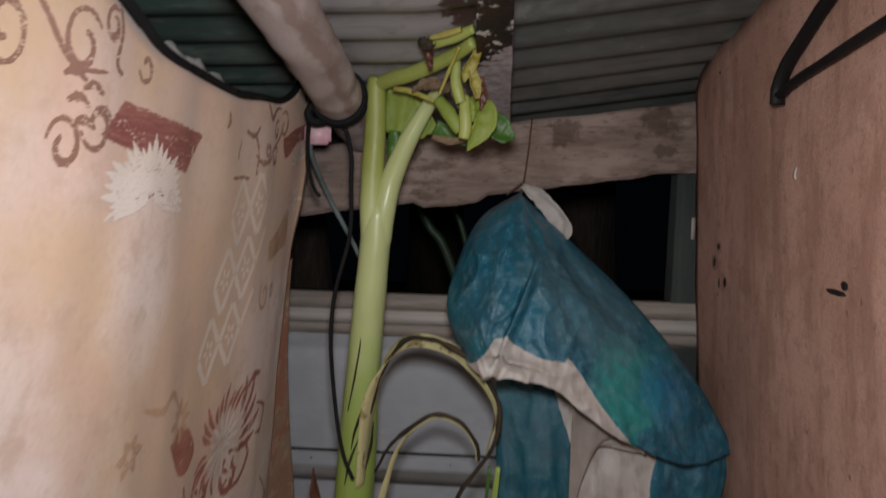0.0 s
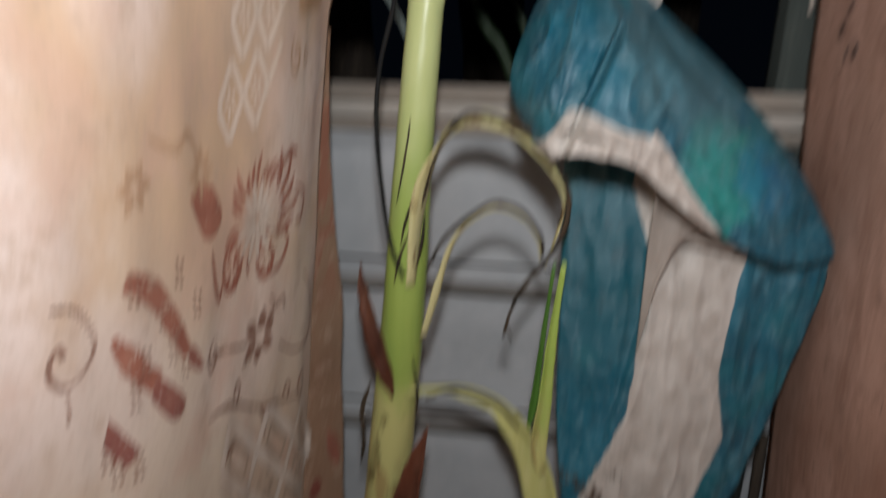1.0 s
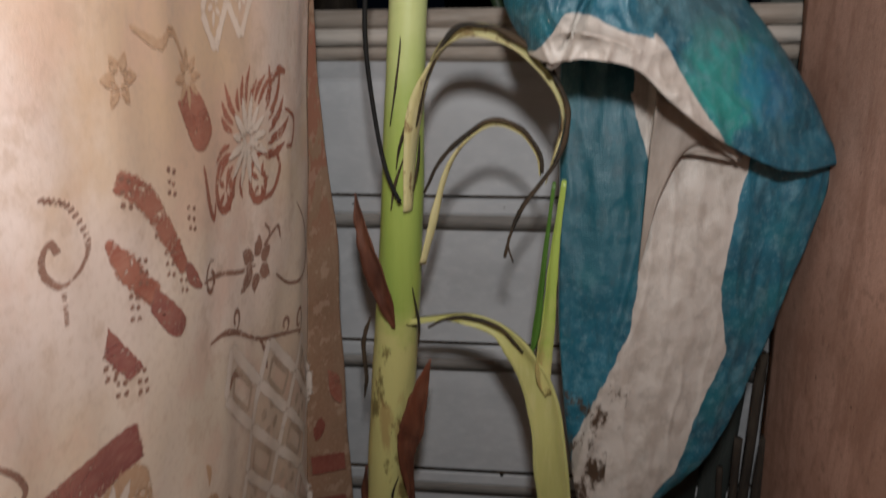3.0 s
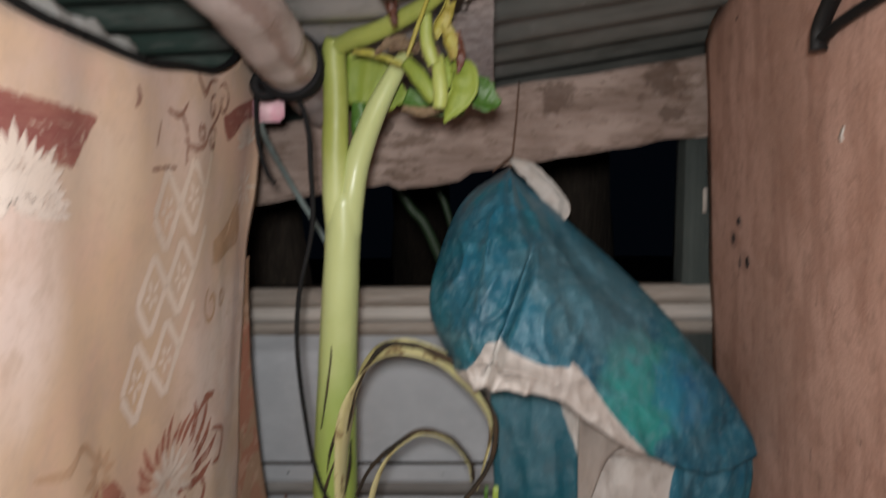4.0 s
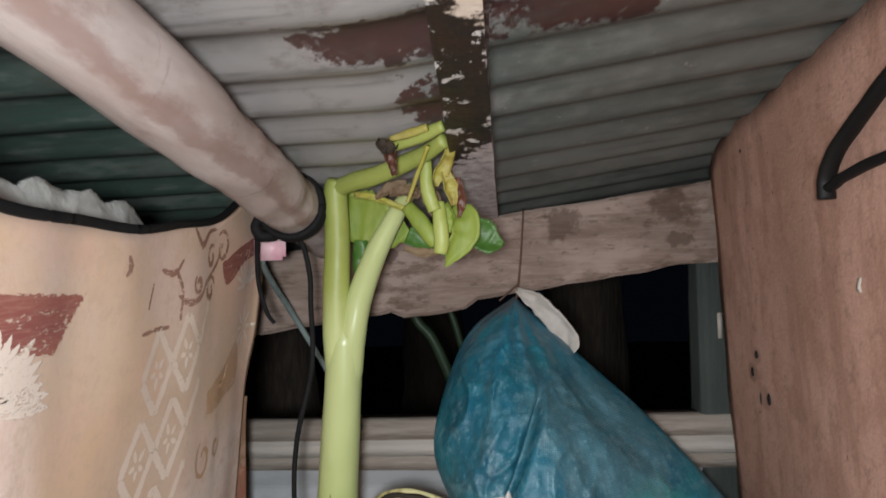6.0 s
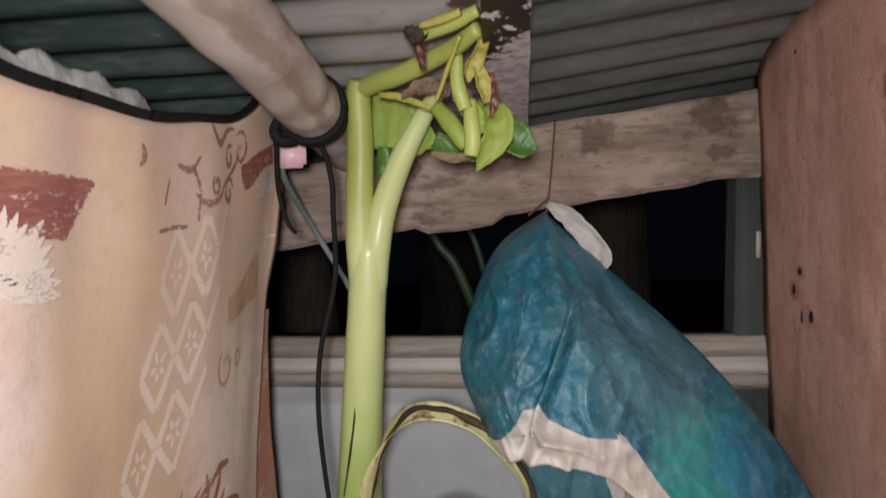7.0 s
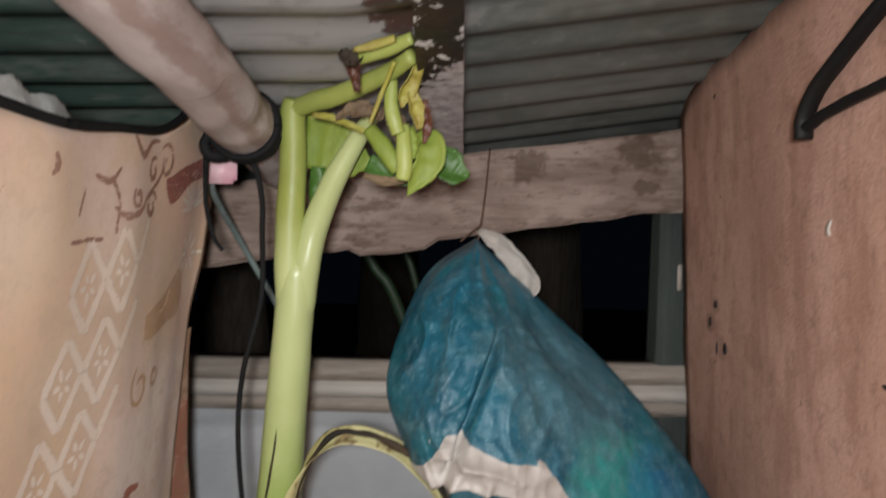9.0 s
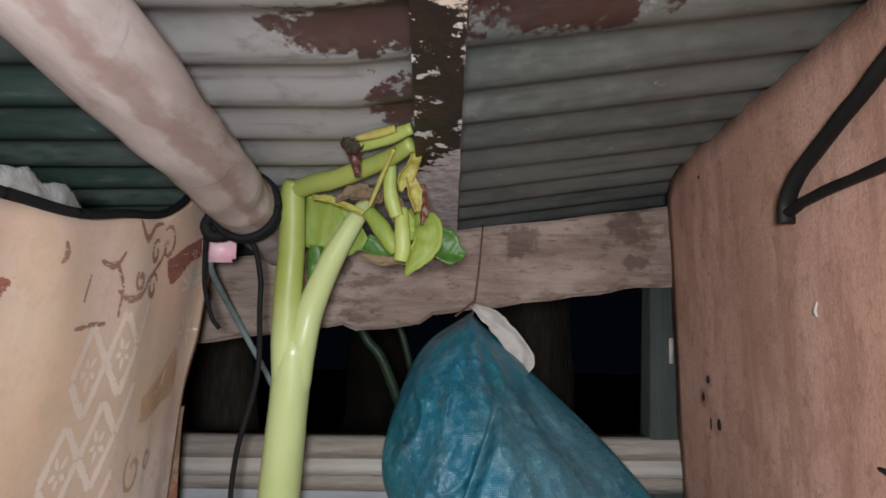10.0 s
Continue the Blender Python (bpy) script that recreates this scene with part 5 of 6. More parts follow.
leaves = [
    ([(-0.082, 1.272, 1.575), (-0.054, 1.268, 1.5684), (-0.028, 1.266, 1.5607), (-0.010, 1.264, 1.570)], [0.062, 0.072, 0.066, 0.052], (-0.15, -0.1, 1), M_LEAF, 0.08),
    ([(-0.060, 1.205, 1.594), (-0.035, 1.195, 1.590), (-0.008, 1.188, 1.579), (0.004, 1.185, 1.574)], [0.008, 0.007, 0.008, 0.006], (0, 0.6, 1), M_LEAF_YELLOW, 0.4),
    ([(0.058, 1.178, 1.572), (0.072, 1.168, 1.563), (0.074, 1.164, 1.544), (0.062, 1.164, 1.524), (0.051, 1.165, 1.506)], [0.020, 0.034, 0.034, 0.022, 0.002], (1, 0.1, 0.5), M_LEAF, 0.22),
    ([(0.078, 1.20, 1.555), (0.092, 1.197, 1.543), (0.105, 1.197, 1.534), (0.119, 1.20, 1.530)], [0.024, 0.040, 0.032, 0.004], (0.3, 0.2, 1), M_LEAF_DARK, 0.22),
    ([(0.0, 1.245, 1.545), (0.03, 1.24, 1.532), (0.075, 1.235, 1.522)], [0.02, 0.03, 0.008], (0, 0.2, 1), M_LEAF_DARK, 0.2),
    ([(-0.069, 1.268, 1.478), (-0.064, 1.268, 1.505), (-0.062, 1.266, 1.54)], [0.004, 0.022, 0.020], (1, 0.2, 0), M_LEAF_DARK, 0.3),
    ([(0.060, 1.125, 1.635), (0.053, 1.135, 1.622), (0.046, 1.142, 1.608), (0.044, 1.145, 1.596)], [0.012, 0.020, 0.017, 0.004], (1, 0.5, 0.3), M_LEAF_YELLOW, 0.45),
    ([(0.054, 1.140, 1.612), (0.059, 1.145, 1.595), (0.063, 1.15, 1.575)], [0.010, 0.018, 0.006], (1, 0.4, 0.1), M_LEAF_YELLOW, 0.4),
    ([(0.066, 1.15, 1.605), (0.070, 1.16, 1.58), (0.068, 1.165, 1.562)], [0.010, 0.012, 0.004], (1, 0.3, 0.2), M_DRY, 0.3),
    ([(-0.012, 1.175, 1.592), (0.008, 1.17, 1.594), (0.024, 1.165, 1.588)], [0.008, 0.014, 0.010], (0, 0.3, 1), M_BROWNLEAF, 0.4),
    ([(-0.030, 1.185, 1.588), (-0.012, 1.18, 1.598), (0.008, 1.178, 1.604)], [0.006, 0.015, 0.008], (0.1, 0.4, 1), M_BROWNLEAF, 0.35),
    ([(0.024, 1.175, 1.602), (0.036, 1.172, 1.585), (0.042, 1.17, 1.565)], [0.010, 0.022, 0.012], (1, 0.2, 0.2), M_BROWNLEAF, 0.3),
    ([(-0.002, 1.215, 1.528), (0.025, 1.21, 1.522), (0.050, 1.205, 1.524)], [0.006, 0.012, 0.006], (0, 0.2, 1), M_BROWNLEAF, 0.3),
    ([(0.052, 1.16, 1.578), (0.058, 1.158, 1.562), (0.056, 1.158, 1.545)], [0.010, 0.015, 0.008], (1, -0.4, 0), M_LEAF, 0.5),
    ([(-0.014, 1.10, 1.640), (-0.004, 1.105, 1.632), (0.006, 1.10, 1.636)], [0.016, 0.022, 0.010], (0.2, 1, -0.4), M_BLACKDRY, 0.5),
    ([(-0.004, 1.112, 1.636), (-0.002, 1.122, 1.622), (0.0, 1.128, 1.608)], [0.016, 0.010, 0.006], (1, 0.3, 0), M_DRY, 0.5),
]
for k, (pts, ws, side, mat, cup) in enumerate(leaves):
    part("leaf", ribbon(pts, ws, 24, 8, cup, side, 0.0014, 0.003, k * 3.1), mat, plant)
# old leaf sheaths that loop out from the stem
arch = part("arching_sheath", ribbon([(-0.100, 1.240, 0.98), (-0.092, 1.240, 1.07), (-0.080, 1.236, 1.14), (-0.060, 1.226, 1.188), (-0.030, 1.215, 1.217), (0.003, 1.21, 1.222), (0.043, 1.21, 1.207), (0.077, 1.205, 1.178), (0.1, 1.205, 1.143), (0.106, 1.205, 1.107), (0.097, 1.205, 1.065), (0.088, 1.205, 1.03)], [0.030, 0.050, 0.038, 0.026, 0.021, 0.018, 0.012, 0.007], 80, 6, 0.22, (0.3, 0.8, 0.6), 0.002, 0.002), M_HUSK, plant, "pale arching dead leaf sheath")
part("sheath_rim", tube([(-0.088, 1.232, 1.10), (-0.076, 1.226, 1.15), (-0.057, 1.212, 1.195), (-0.030, 1.206, 1.226), (0.003, 1.202, 1.230), (0.045, 1.202, 1.214), (0.082, 1.20, 1.182), (0.107, 1.20, 1.143), (0.112, 1.20, 1.105), (0.10, 1.20, 1.06), (0.06, 1.20, 1.00), (0.045, 1.20, 0.965), (0.036, 1.20, 0.925)], [0.0016, 0.0030, 0.0045, 0.0034, 0.0028, 0.002], 80, 7, 0.8), M_BLACKDRY, arch, "blackened torn rim of the sheath")
part("twig", tube([(0.046, 1.20, 0.968), (0.040, 1.20, 0.945), (0.048, 1.20, 0.918)], [0.0022, 0.0012], 10, 6), M_BLACKDRY, arch)
arch = part("arching_sheath", ribbon([(-0.082, 1.235, 0.90), (-0.066, 1.232, 0.96), (-0.052, 1.225, 1.02), (-0.030, 1.215, 1.072), (0.013, 1.21, 1.107), (0.050, 1.21, 1.098), (0.074, 1.21, 1.068), (0.080, 1.21, 1.04)], [0.018, 0.020, 0.014, 0.010, 0.008, 0.006, 0.004], 60, 5, 0.3, (0.4, 0.8, 0.4), 0.002, 0.001), M_HUSK, plant)
part("sheath_rim", tube([(-0.078, 1.225, 1.01), (-0.055, 1.215, 1.055), (-0.03, 1.206, 1.083), (0.012, 1.202, 1.114), (0.052, 1.202, 1.104), (0.078, 1.202, 1.072), (0.083, 1.202, 1.045)], [0.0022, 0.0035, 0.003, 0.0025], 60, 7, 0.4), M_BLACKDRY, arch)
arch = part("split_stalk", ribbon([(-0.112, 1.248, 0.792), (-0.025, 1.22, 0.818), (0.028, 1.215, 0.803), (0.070, 1.212, 0.755), (0.100, 1.212, 0.68), (0.121, 1.212, 0.54), (0.139, 1.215, 0.36), (0.160, 1.22, 0.16), (0.172, 1.225, -0.01)], [0.010, 0.014, 0.024, 0.040, 0.050, 0.052, 0.056, 0.058, 0.062], 80, 8, 0.22, (0.9, -0.1, 0.3), 0.006, 0.004), M_SPLIT, plant, "thick split yellow leaf stalk reaching the floor")
part("sheath_rim", tube([(-0.076, 1.225, 0.80), (-0.05, 1.216, 0.818), (-0.02, 1.212, 0.825), (0.03, 1.208, 0.812), (0.066, 1.208, 0.772)], [0.002, 0.003, 0.0035, 0.002], 36, 7, 0.4), M_BLACKDRY, arch)
part("torn_sheath", ribbon([(0.163, 1.196, 0.475), (0.158, 1.194, 0.42), (0.155, 1.196, 0.33), (0.158, 1.20, 0.20), (0.168, 1.205, 0.04)], [0.004, 0.030, 0.062, 0.068, 0.070], 40, 8, 0.2, (0.95, -0.1, 0.2), 0.003, 0.006, 4.0), M_PAPERY, arch, "pale papery outer sheath, torn at its top")
part("torn_rim", tube([(0.170, 1.192, 0.49), (0.174, 1.192, 0.45), (0.182, 1.194, 0.40), (0.180, 1.196, 0.34), (0.188, 1.20, 0.27)], [0.003, 0.007, 0.009, 0.007, 0.003], 30, 8, 0.8), M_ROT, arch, "blackened rotten edge")
part("leaf_blade", ribbon([(0.112, 1.205, 1.035), (0.104, 1.205, 0.93), (0.100, 1.205, 0.83), (0.096, 1.207, 0.745), (0.106, 1.208, 0.70)], [0.006, 0.013, 0.020, 0.026, 0.01], 40, 5, 0.3, (1, 0.3, 0), 0.002, 0.002), M_STEM, plant, "narrow green blade")
part("leaf_blade", ribbon([(0.100, 1.215, 1.03), (0.092, 1.215, 0.92), (0.084, 1.215, 0.80), (0.078, 1.215, 0.765)], [0.004, 0.007, 0.012, 0.004], 30, 4, 0.3, (1, 0.3, 0), 0.002, 0.002), M_LEAF_DARK, plant)
part("dry_bract", ribbon([(-0.1785, 1.235, 1.005), (-0.171, 1.232, 0.95), (-0.155, 1.230, 0.89), (-0.140, 1.231, 0.835), (-0.132, 1.235, 0.79)], [0.003, 0.020, 0.034, 0.026, 0.006], 36, 6, 0.3, (1, -0.3, 0.1), 0.0022, 0.004), M_DRY, plant, "curled reddish-brown dry bract")
part("dry_bract", ribbon([(-0.076, 1.242, 0.735), (-0.092, 1.236, 0.68), (-0.107, 1.236, 0.61), (-0.119, 1.238, 0.55), (-0.110, 1.243, 0.42)], [0.003, 0.026, 0.042, 0.028, 0.004], 36, 6, 0.25, (1, -0.2, 0.1), 0.0022, 0.004), M_DRY, plant)
part("dry_shred", ribbon([(-0.170, 1.25, 0.80), (-0.182, 1.245, 0.76), (-0.180, 1.242, 0.70), (-0.186, 1.242, 0.66)], [0.004, 0.008, 0.006, 0.002], 26, 4, 0.3, (1, -0.3, 0), 0.0016, 0.004), M_BLACKDRY, plant)
part("dry_shred", ribbon([(-0.196, 1.27, 0.50), (-0.205, 1.268, 0.40), (-0.20, 1.268, 0.28), (-0.212, 1.27, 0.12)], [0.006, 0.016, 0.014, 0.006], 26, 4, 0.3, (1, -0.3, 0), 0.0016, 0.006), M_DRY, plant)
for pts in ([(-0.078, 1.228, 1.15), (-0.098, 1.228, 1.11), (-0.112, 1.232, 1.07), (-0.118, 1.234, 1.04)], [(-0.082, 1.226, 1.09), (-0.086, 1.228, 1.05), (-0.094, 1.230, 1.01)], [(-0.105, 1.238, 1.06), (-0.12, 1.235, 1.02), (-0.128, 1.236, 0.98)], [(-0.136, 1.246, 0.50), (-0.148, 1.245, 0.46), (-0.142, 1.246, 0.43)], [(-0.10, 1.235, 0.86), (-0.092, 1.236, 0.80), (-0.094, 1.238, 0.76)], [(-0.10, 1.245, 1.30), (-0.108, 1.243, 1.20), (-0.125, 1.24, 1.10)]):
    part("leaf_scar", tube(pts, [0.0008, 0.0024, 0.0008], 16, 6, 0.3), M_BLACKDRY, stem)

# ---- hanging sack ----
sack = thing("woven_sack", (0.145, 1.40, 1.45), "crumpled blue woven plastic sack with white bands, hung by string", "sack")
L_EDGE = spline([(0.143, 1.400, 1.450), (0.075, 1.36, 1.405), (0.038, 1.31, 1.33), (0.026, 1.26, 1.262), (0.060, 1.20, 1.195)], 60)
R_EDGE = spline([(0.143, 1.400, 1.450), (0.235, 1.36, 1.365), (0.335, 1.32, 1.270), (0.435, 1.30, 1.150), (0.495, 1.285, 1.045)], 60)
HEM = spline([(0.060, 1.20, 1.195), (0.085, 1.185, 1.188), (0.120, 1.185, 1.194), (0.180, 1.19, 1.182), (0.228, 1.20, 1.142), (0.30, 1.215, 1.092), (0.40, 1.24, 1.048), (0.495, 1.285, 1.045)], 60)


def along(line, f):
    s = min(max(f, 0), 1) * (len(line) - 1)
    k = min(int(s), len(line) - 2)
    return line[k].lerp(line[k + 1], s - k)


def hood_fn(u, v):
    l, r, h = along(L_EDGE, v), along(R_EDGE, v), along(HEM, u)
    p = l.lerp(r, u) + v * (h - L_EDGE[-1].lerp(R_EDGE[-1], u))
    p.y -= 0.085 * math.sin(math.pi * u) ** 0.7 * math.sin(math.pi * min(1.0, v * 0.80 + 0.08)) ** 0.8
    fold = 0.0045 * math.sin(u * 31 + 2 * noise.noise(Vector((u * 3, v * 3, 0)))) * (1 - v) ** 1.2 * min(1, v * 6)
    q = Vector((p.x * 9, p.z * 9, 2))
    crinkle = 0.008 * noise.noise(q) + 0.004 * noise.noise(q * 2.6) + 0.0022 * noise.noise(q * 6.0) - 0.006 * (1 - abs(noise.noise(Vector((p.x * 13 - p.z * 9, p.z * 11 + p.x * 8, 3))))) ** 12 - 0.002 * (1 - abs(noise.noise(Vector((p.x * 38 + p.z * 9, p.z * 26 - p.x * 20, 8))))) ** 7
    ridge = 0.006 * (1 - abs(noise.noise(Vector((p.x * 11 + p.z * 7, p.z * 12 - p.x * 5, 5))))) ** 6
    crushed = 1.0 + 1.3 * ease((0.46 - u) / 0.2)
    ends = crushed * min(1, 4 * u * (1 - u) + 0.15)
    a, b = Vector((0.172, 1.36)), Vector((0.098, 1.19))
    d = b - a
    w = Vector((p.x, p.z)) - a
    s = (w.x * d.y - w.y * d.x) / d.length
    inside = ease(w.dot(d) / d.length_squared * 4)
    p.y -= 0.022 * ease((-s + 0.001) / 0.004) * math.exp(s * 10 if s < 0 else 0) * inside
    p.y += 0.022 * math.exp(-((s - 0.004) / 0.0032) ** 2) * inside * (1 - ease((v - 0.90) / 0.1))
    sag = 0.012 * math.exp(-((p.x - 0.42) / 0.05) ** 2 - ((p.z - 1.085) / 0.02) ** 2)
    p.y += fold + (crinkle - ridge) * ends + sag
    return p


BODY_L = spline([(0.108, 1.285, 1.21), (0.110, 1.265, 1.10), (0.116, 1.24, 0.93), (0.122, 1.225, 0.78), (0.150, 1.215, 0.56), (0.184, 1.215, 0.415)], 60)
BODY_R = spline([(0.485, 1.30, 1.07), (0.484, 1.285, 1.00), (0.455, 1.27, 0.88), (0.420, 1.255, 0.74), (0.345, 1.235, 0.56), (0.190, 1.215, 0.41)], 60)


def body_fn(u, v):
    p = along(BODY_L, v).lerp(along(BODY_R, v), u)
    p.y -= 0.035 * math.sin(math.pi * u) ** 0.8 * (1 - 0.6 * v)
    q = Vector((p.x * 13, p.z * 4, 7))
    pleat = 0.006 * noise.noise(Vector((p.x * 26, p.z * 3.0, 1))) + 0.006 * noise.noise(q)
    fine = 0.002 * noise.noise(Vector((p.x * 60, p.z * 30, 1))) - 0.003 * (1 - abs(noise.noise(Vector((p.x * 30, p.z * 7, 3))))) ** 5
    # the white strip lies over the blue one in a sharp fold
    step_in = 0.012 * ease((0.235 - 0.10 * max(0, 0.95 - p.z) / 0.5 - p.x) / 0.01) * (1 - ease((v - 0.7) / 0.3))
    p.y += pleat + fine + step_in
    return p


def measure_band(bm, fn):
    band, dirt = bm.verts.layers.float.new("band"), bm.verts.layers.float.new("dirt")
    for v in bm.verts:
        v[band], v[dirt] = fn(v.co)


def hood_band(p):
    d = min((Vector((p.x, p.z)) - Vector((h.x, h.z))).length for h in HEM)
    wide = 0.042 - 0.008 * math.sin(p.x * 45) if p.x < 0.20 else 0.046 - 0.42 * (p.x - 0.20)
    wide *= 0.12 + 0.88 * ease((p.x - 0.058) / 0.045)
    return wide - d, 0.25 if p.x < 0.1 else 0.1


def body_band(p):
    z = p.z
    lo = 0.204 if z > 1.14 else ramp([0.150, 0.152, 0.186, 0.222, 0.226, 0.236, 0.200], (z - 0.50) / 0.64)
    hi = ramp([0.235, 0.312, 0.332, 0.364, 0.342, 0.352, 0.362], (z - 0.46) / 0.62)
    near = 1.0 if p.x < lo + 0.05 and z < 0.72 else 0.15
    return min(p.x - lo, hi - p.x), near


bm = surface(hood_fn, 130, 110, 0.012, (0, 1, 0))
measure_band(bm, hood_band)
part("hood", bm, M_SACK, sack, "blue sack top folded over with a white hem")
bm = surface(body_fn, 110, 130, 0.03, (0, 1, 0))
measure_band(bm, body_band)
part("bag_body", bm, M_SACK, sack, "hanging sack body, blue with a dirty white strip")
part("ear", ribbon([(0.145, 1.385, 1.462), (0.172, 1.372, 1.445), (0.200, 1.362, 1.415), (0.216, 1.358, 1.385), (0.208, 1.355, 1.362)], [0.008, 0.026, 0.030, 0.034, 0.014], 34, 8, 0.25, (0.7, -0.3, 0.7), 0.003, 0.006), M_SACK_WHITE, sack, "crumpled white corner of the sack")
part("gathered_lip", ribbon([(0.078, 1.176, 1.222), (0.092, 1.168, 1.228), (0.098, 1.166, 1.205), (0.082, 1.168, 1.182)], [0.012, 0.028, 0.03, 0.01], 24, 8, 0.3, (1, -0.4, 0.4), 0.003, 0.012), M_SACK_WHITE, sack, "gathered grey-white lip")
part("white_fold", ribbon([(0.232, 1.185, 1.165), (0.262, 1.192, 1.128), (0.30, 1.205, 1.095), (0.335, 1.215, 1.062)], [0.012, 0.020, 0.018, 0.008], 24, 6, 0.2, (0.5, -0.2, 0.8), 0.003, 0.005), M_SACK_WHITE, sack, "white folded strip of the sack")
def gusset_fn(u, v):
    top = along(GUSSET_TOP, u)
    foot = along(GUSSET_FOOT, u)
    p = top.lerp(foot, v)
    p.y += 0.004 * noise.noise(Vector((u * 6, v * 4, 2))) + 0.003 * math.sin(u * 9 + v * 3)
    return p


GUSSET_TOP = spline([(0.222, 1.214, 1.150), (0.262, 1.214, 1.128), (0.312, 1.222, 1.097), (0.345, 1.230, 1.070)], 30)
GUSSET_FOOT = spline([(0.224, 1.222, 0.90), (0.236, 1.222, 0.98), (0.258, 1.224, 1.062), (0.338, 1.228, 1.058)], 30)
part("gusset", surface(gusset_fn, 30, 20, 0.002, (0, 1, 0)), M_GUSSET, sack, "folded side of the sack, its shade painted grey-brown")
part("string", tube([(0.145, 1.398, 1.445), (0.150, 1.405, 1.475), (0.156, 1.418, 1.52), (0.161, 1.430, 1.572), (0.163, 1.45, 1.584)], [0.0016, 0.0013], 30, 6), M_STRING, sack, "thin brown tying string")
part("string", tube([(0.120, 1.39, 1.446), (0.132, 1.40, 1.455), (0.148, 1.403, 1.468)], [0.0016, 0.0013], 14, 6), M_STRING, sack)

CORD = [(-0.190, 1.275, 1.535), (-0.203, 1.30, 1.507), (-0.198, 1.405, 1.435), (-0.156, 1.430, 1.348), (-0.113, 1.443, 1.252)]
cord = thing("cord", (-0.19, 1.275, 1.54), "grey-green cord tied from the pole's clip down to the rail", "cord")
part("strand", tube(CORD, [0.0042, 0.0046, 0.0042], 40, 8, 0.12), M_ROPE, cord)
part("knot", tube([CORD[-1], (CORD[-1][0] + 0.006, 1.446, CORD[-1][2] - 0.008), (CORD[-1][0] - 0.004, 1.445, CORD[-1][2] - 0.012)], [0.006, 0.007, 0.004], 10, 8, 0.3), M_ROPE, cord)

# ---- coat hanger on the plywood ----
hanger = thing("coat_hanger", (0.428, 0.88, 1.72), "black plastic coat hanger hooked over the plywood wall", "coat hanger")
X = 0.428
part("frame", tube([(X, 0.86, 1.735), (X, 0.90, 1.712), (X, 0.946, 1.682), (X, 1.0, 1.649), (X, 1.055, 1.615), (X, 1.078, 1.588), (X, 1.079, 1.566)], [0.0065, 0.0085, 0.009, 0.009], 50, 10, 0.16, 0.7), M_BLACK, hanger)
part("frame", tube([(X, 0.86, 1.735), (X, 0.80, 1.722), (X, 0.72, 1.69), (X, 0.64, 1.652)], [0.006, 0.0075, 0.008], 40, 10, 0.08, 0.7), M_BLACK, hanger)
part("bar", tube([(X, 1.074, 1.577), (X, 1.035, 1.588), (X, 0.946, 1.602), (X, 0.78, 1.63), (X, 0.64, 1.652)], [0.0065, 0.0075], 40, 10, 0.16, 0.7), M_BLACK, hanger)
part("hook", tube([(X, 0.86, 1.735), (X, 0.855, 1.765), (X + 0.012, 0.85, 1.782), (X + 0.030, 0.85, 1.775)], [0.003, 0.003], 24, 8), M_BLACK, hanger)

# ---- clutter at the foot of the wall ----
solid("dark_board", box(0.195, 0.428, 1.440, 1.452, -0.01, 0.66, 3, 0.003, 0.004, 4), M_BOARD, "dark green painted board standing against the back wall", "board")
block = thing("concrete_block", (-0.03, 1.34, 0.0), "broken blue-grey concrete block on the floor", "concrete block")
def block_piece(name, corners, bottom, top, slope=0.0, seed=0.0):
    """A broken lump with a four-cornered plan and a top that falls by slope towards the front."""
    b = bmesh.new()
    rows = []
    front = min(c[1] for c in corners)
    deep = max(c[1] for c in corners) - front
    for z in (bottom, top):
        rows.append([b.verts.new((x, y, z - (slope * (1 - (y - front) / deep) if z == top else 0))) for x, y in corners])
    b.faces.new(rows[0][::-1]), b.faces.new(rows[1])
    for k in range(4):
        b.faces.new((rows[0][k], rows[0][(k + 1) % 4], rows[1][(k + 1) % 4], rows[1][k]))
    bmesh.ops.bevel(b, geom=b.edges[:], offset=0.0025, segments=2, affect="EDGES")
    bmesh.ops.subdivide_edges(b, edges=[e for e in b.edges if e.calc_length() > 0.04], cuts=3, use_grid_fill=True)
    for v in b.verts:
        p = v.co * 24 + Vector((seed, 0, 0))
        v.co += 0.0022 * Vector((noise.noise(p), noise.noise(p + Vector((4, 1, 0))), noise.noise(p + Vector((7, 7, 1)))))
    part(name, b, M_BLOCK, block, smooth=False)


block_piece("body", [(-0.098, 1.215), (0.040, 1.205), (0.052, 1.335), (-0.080, 1.345)], -0.01, 0.135, 0.055, 1)
block_piece("side_wall", [(-0.135, 1.235), (-0.104, 1.215), (-0.086, 1.345), (-0.118, 1.36)], -0.01, 0.165, 0.085, 2)
block_piece("back_wall", [(-0.118, 1.352), (0.052, 1.342), (0.055, 1.372), (-0.115, 1.385)], -0.01, 0.160, 0.004, 3)
block_piece("web", [(0.046, 1.225), (0.108, 1.215), (0.112, 1.275), (0.050, 1.285)], -0.01, 0.072, 0.02, 4)
nb = bmesh.new()
bmesh.ops.create_uvsphere(nb, u_segments=12, v_segments=7, radius=0.5)
part("hollow", turned(nb, Matrix.Translation((-0.058, 1.212, 0.052)) @ Matrix.Rotation(0.3, 4, "Y") @ Matrix.Diagonal((0.050, 0.012, 0.016, 1))), M_ROT, block, "dark hole in the block")
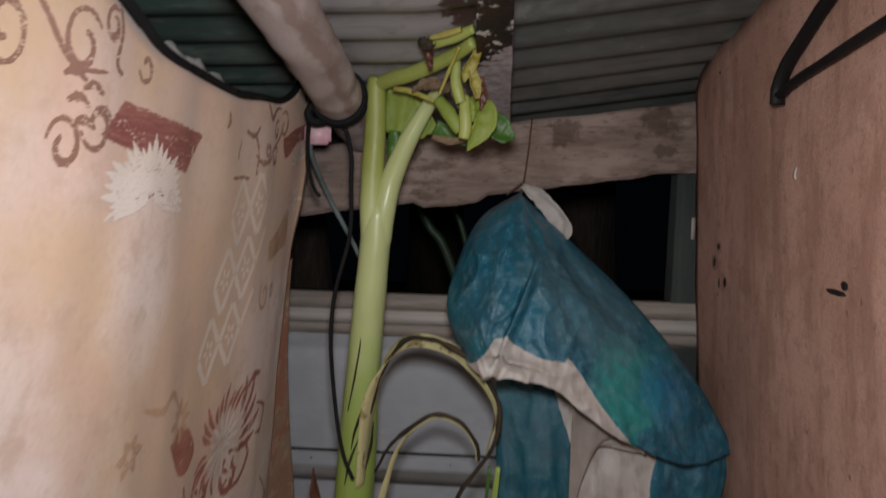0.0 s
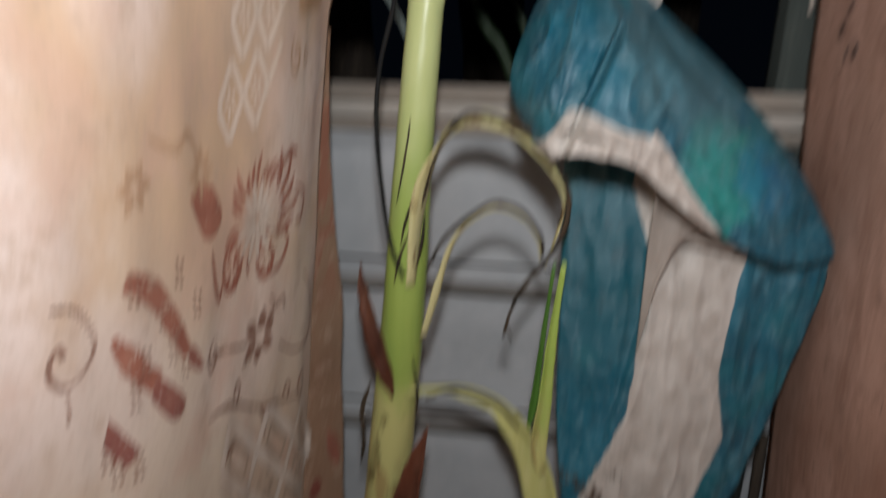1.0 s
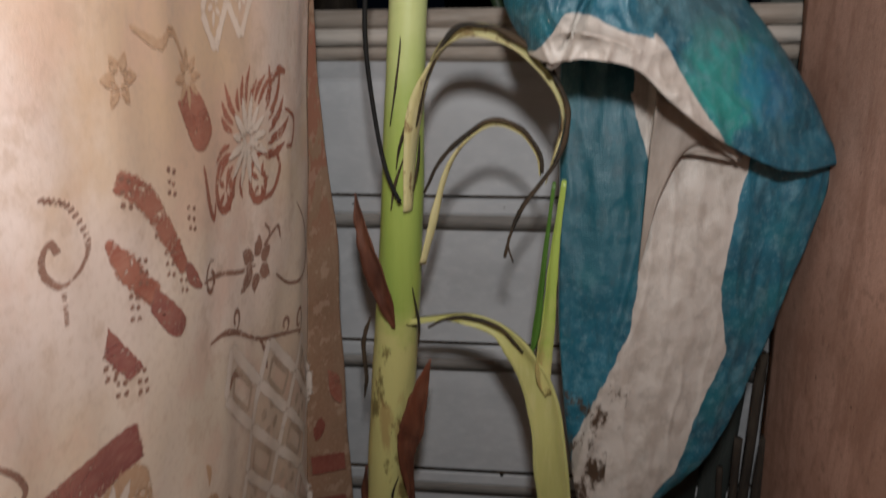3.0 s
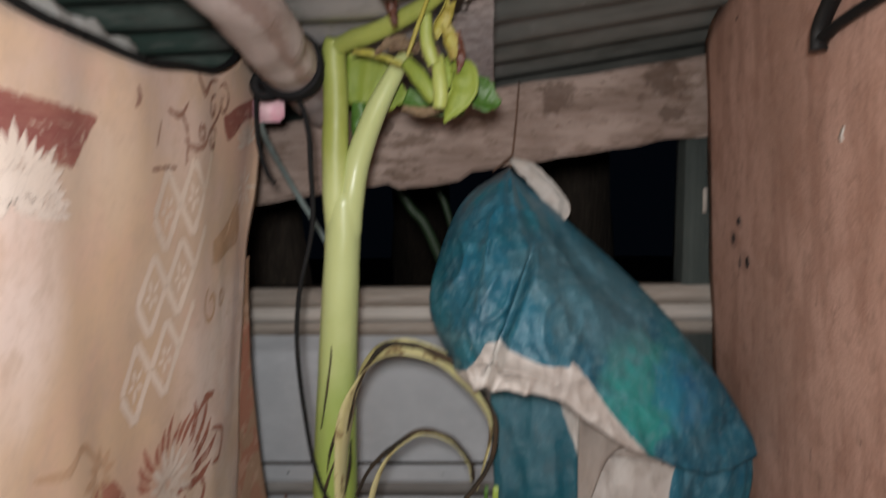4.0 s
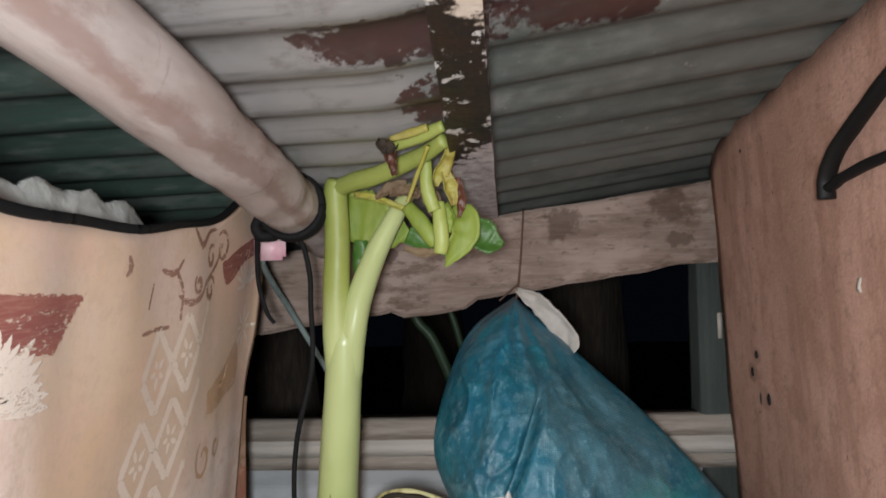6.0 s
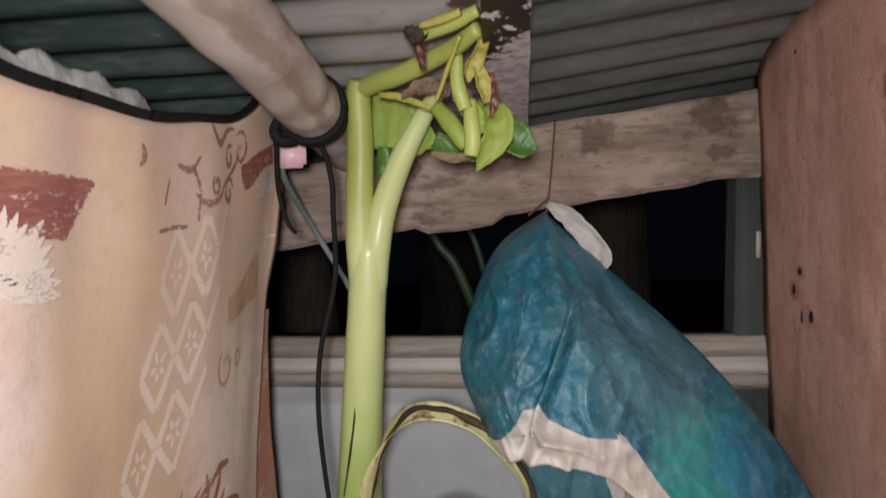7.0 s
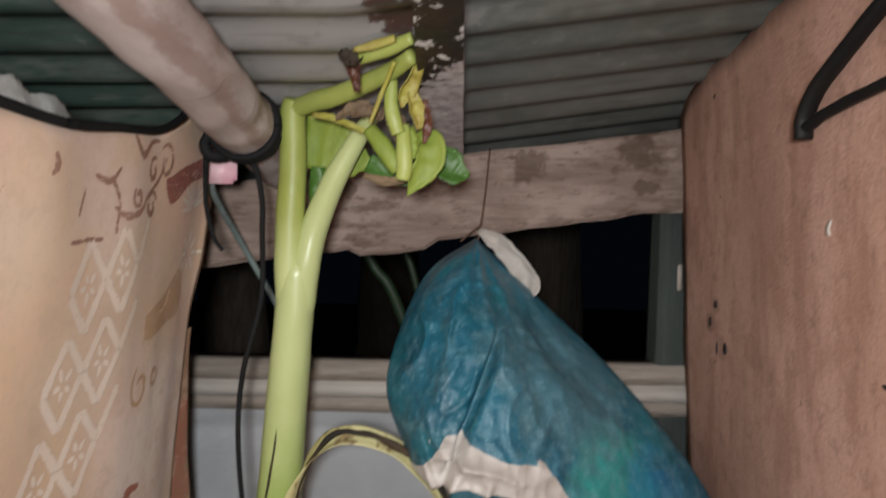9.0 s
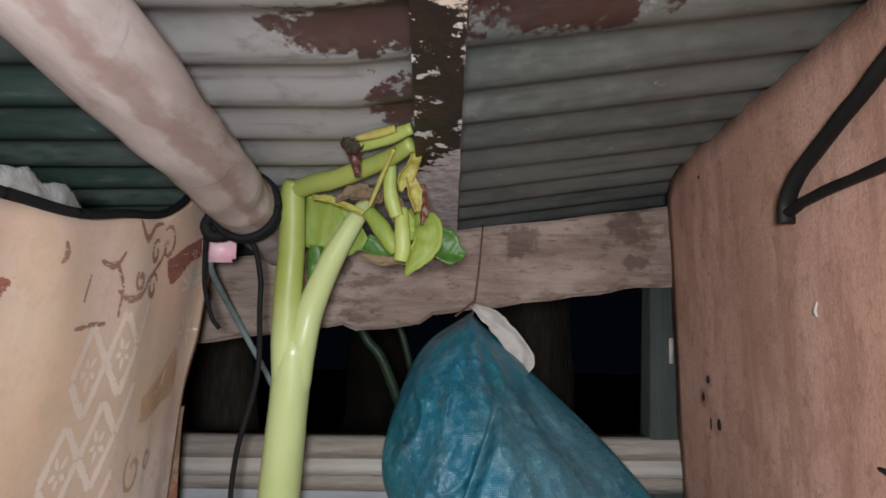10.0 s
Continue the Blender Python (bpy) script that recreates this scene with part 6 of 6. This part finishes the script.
solid("dark_rag", ribbon([(-0.13, 1.425, 0.165), (-0.06, 1.418, 0.172), (0.0, 1.41, 0.150), (0.05, 1.405, 0.158), (0.072, 1.40, 0.12)], [0.002, 0.005, 0.004, 0.006, 0.002], 36, 5, 0.3, (0.1, -0.5, 0.8), 0.0015, 0.006, 2.0), M_ROT, "thin dark rag hung behind the concrete block", "rag")
solid("foam_piece", box(0.105, 0.150, 1.10, 1.155, -0.01, 0.10, 2, 0.012, 0.016, 9), M_SCRAP, "whitish crumpled foam piece on the floor", "foam")
m = Matrix.Translation((0.42, 0.88, 0.0)) @ Matrix.Rotation(radians(24), 4, "Z")
solid("foam_slab", turned(box(-0.06, 0.085, -0.18, 0.185, 0.0, 0.405, 3, 0.02, 0.008, 2), m), M_FOAM, "yellow foam slab standing against the plywood", "foam slab")
for x, y, top, lean, r in ((0.487, 1.42, 0.48, 0.018, 0.010), (0.508, 1.43, 0.66, 0.012, 0.012), (0.468, 1.435, 0.40, 0.03, 0.008), (0.525, 1.40, 0.50, 0.0, 0.011)):
    solid("stick", tube([(x + lean, y, -0.01), (x + lean * 0.5, y, top * 0.5), (x, y + 0.01, top)], [r, r * 0.9, r * 0.7], 20, 8, 0.3, seed=x * 9), M_BARK, "dark weathered stick leaning in the corner", "stick", "", "sticks in the corner")

# ---- outside the gap ----
weed = thing("outdoor_plant", (0.25, 1.95, 0.0), "dim green leaf stalks outside the open gap", "plant")
for pts, r in (([(0.30, 1.95, -0.02), (0.16, 1.92, 0.8), (0.012, 1.9, 1.252), (-0.049, 1.9, 1.356), (-0.103, 1.9, 1.439), (-0.22, 1.88, 1.58)], 0.011),
               ([(0.25, 1.97, -0.02), (0.14, 1.93, 0.9), (0.045, 1.9, 1.315), (0.015, 1.9, 1.398), (-0.03, 1.9, 1.52)], 0.008)):
    part("stalk", tube(pts, [r * 1.5, r * 1.2, r, r * 0.6], 50, 8, 0.1), M_WEED, weed)
for x, y, r in ((-0.50, 2.25, 0.09), (0.42, 2.5, 0.12), (-0.15, 3.6, 0.16)):
    solid("tree_trunk", tube([(x, y, -0.05), (x + 0.03, y, 1.0), (x - 0.02, y + 0.02, 2.4), (x + 0.02, y, 3.6)], [r * 1.2, r, r * 0.9, r * 0.8], 40, 14, 0.35, seed=x), M_BARK, "dark tree trunk in the night outside", "tree trunk", "", "trunks outside")
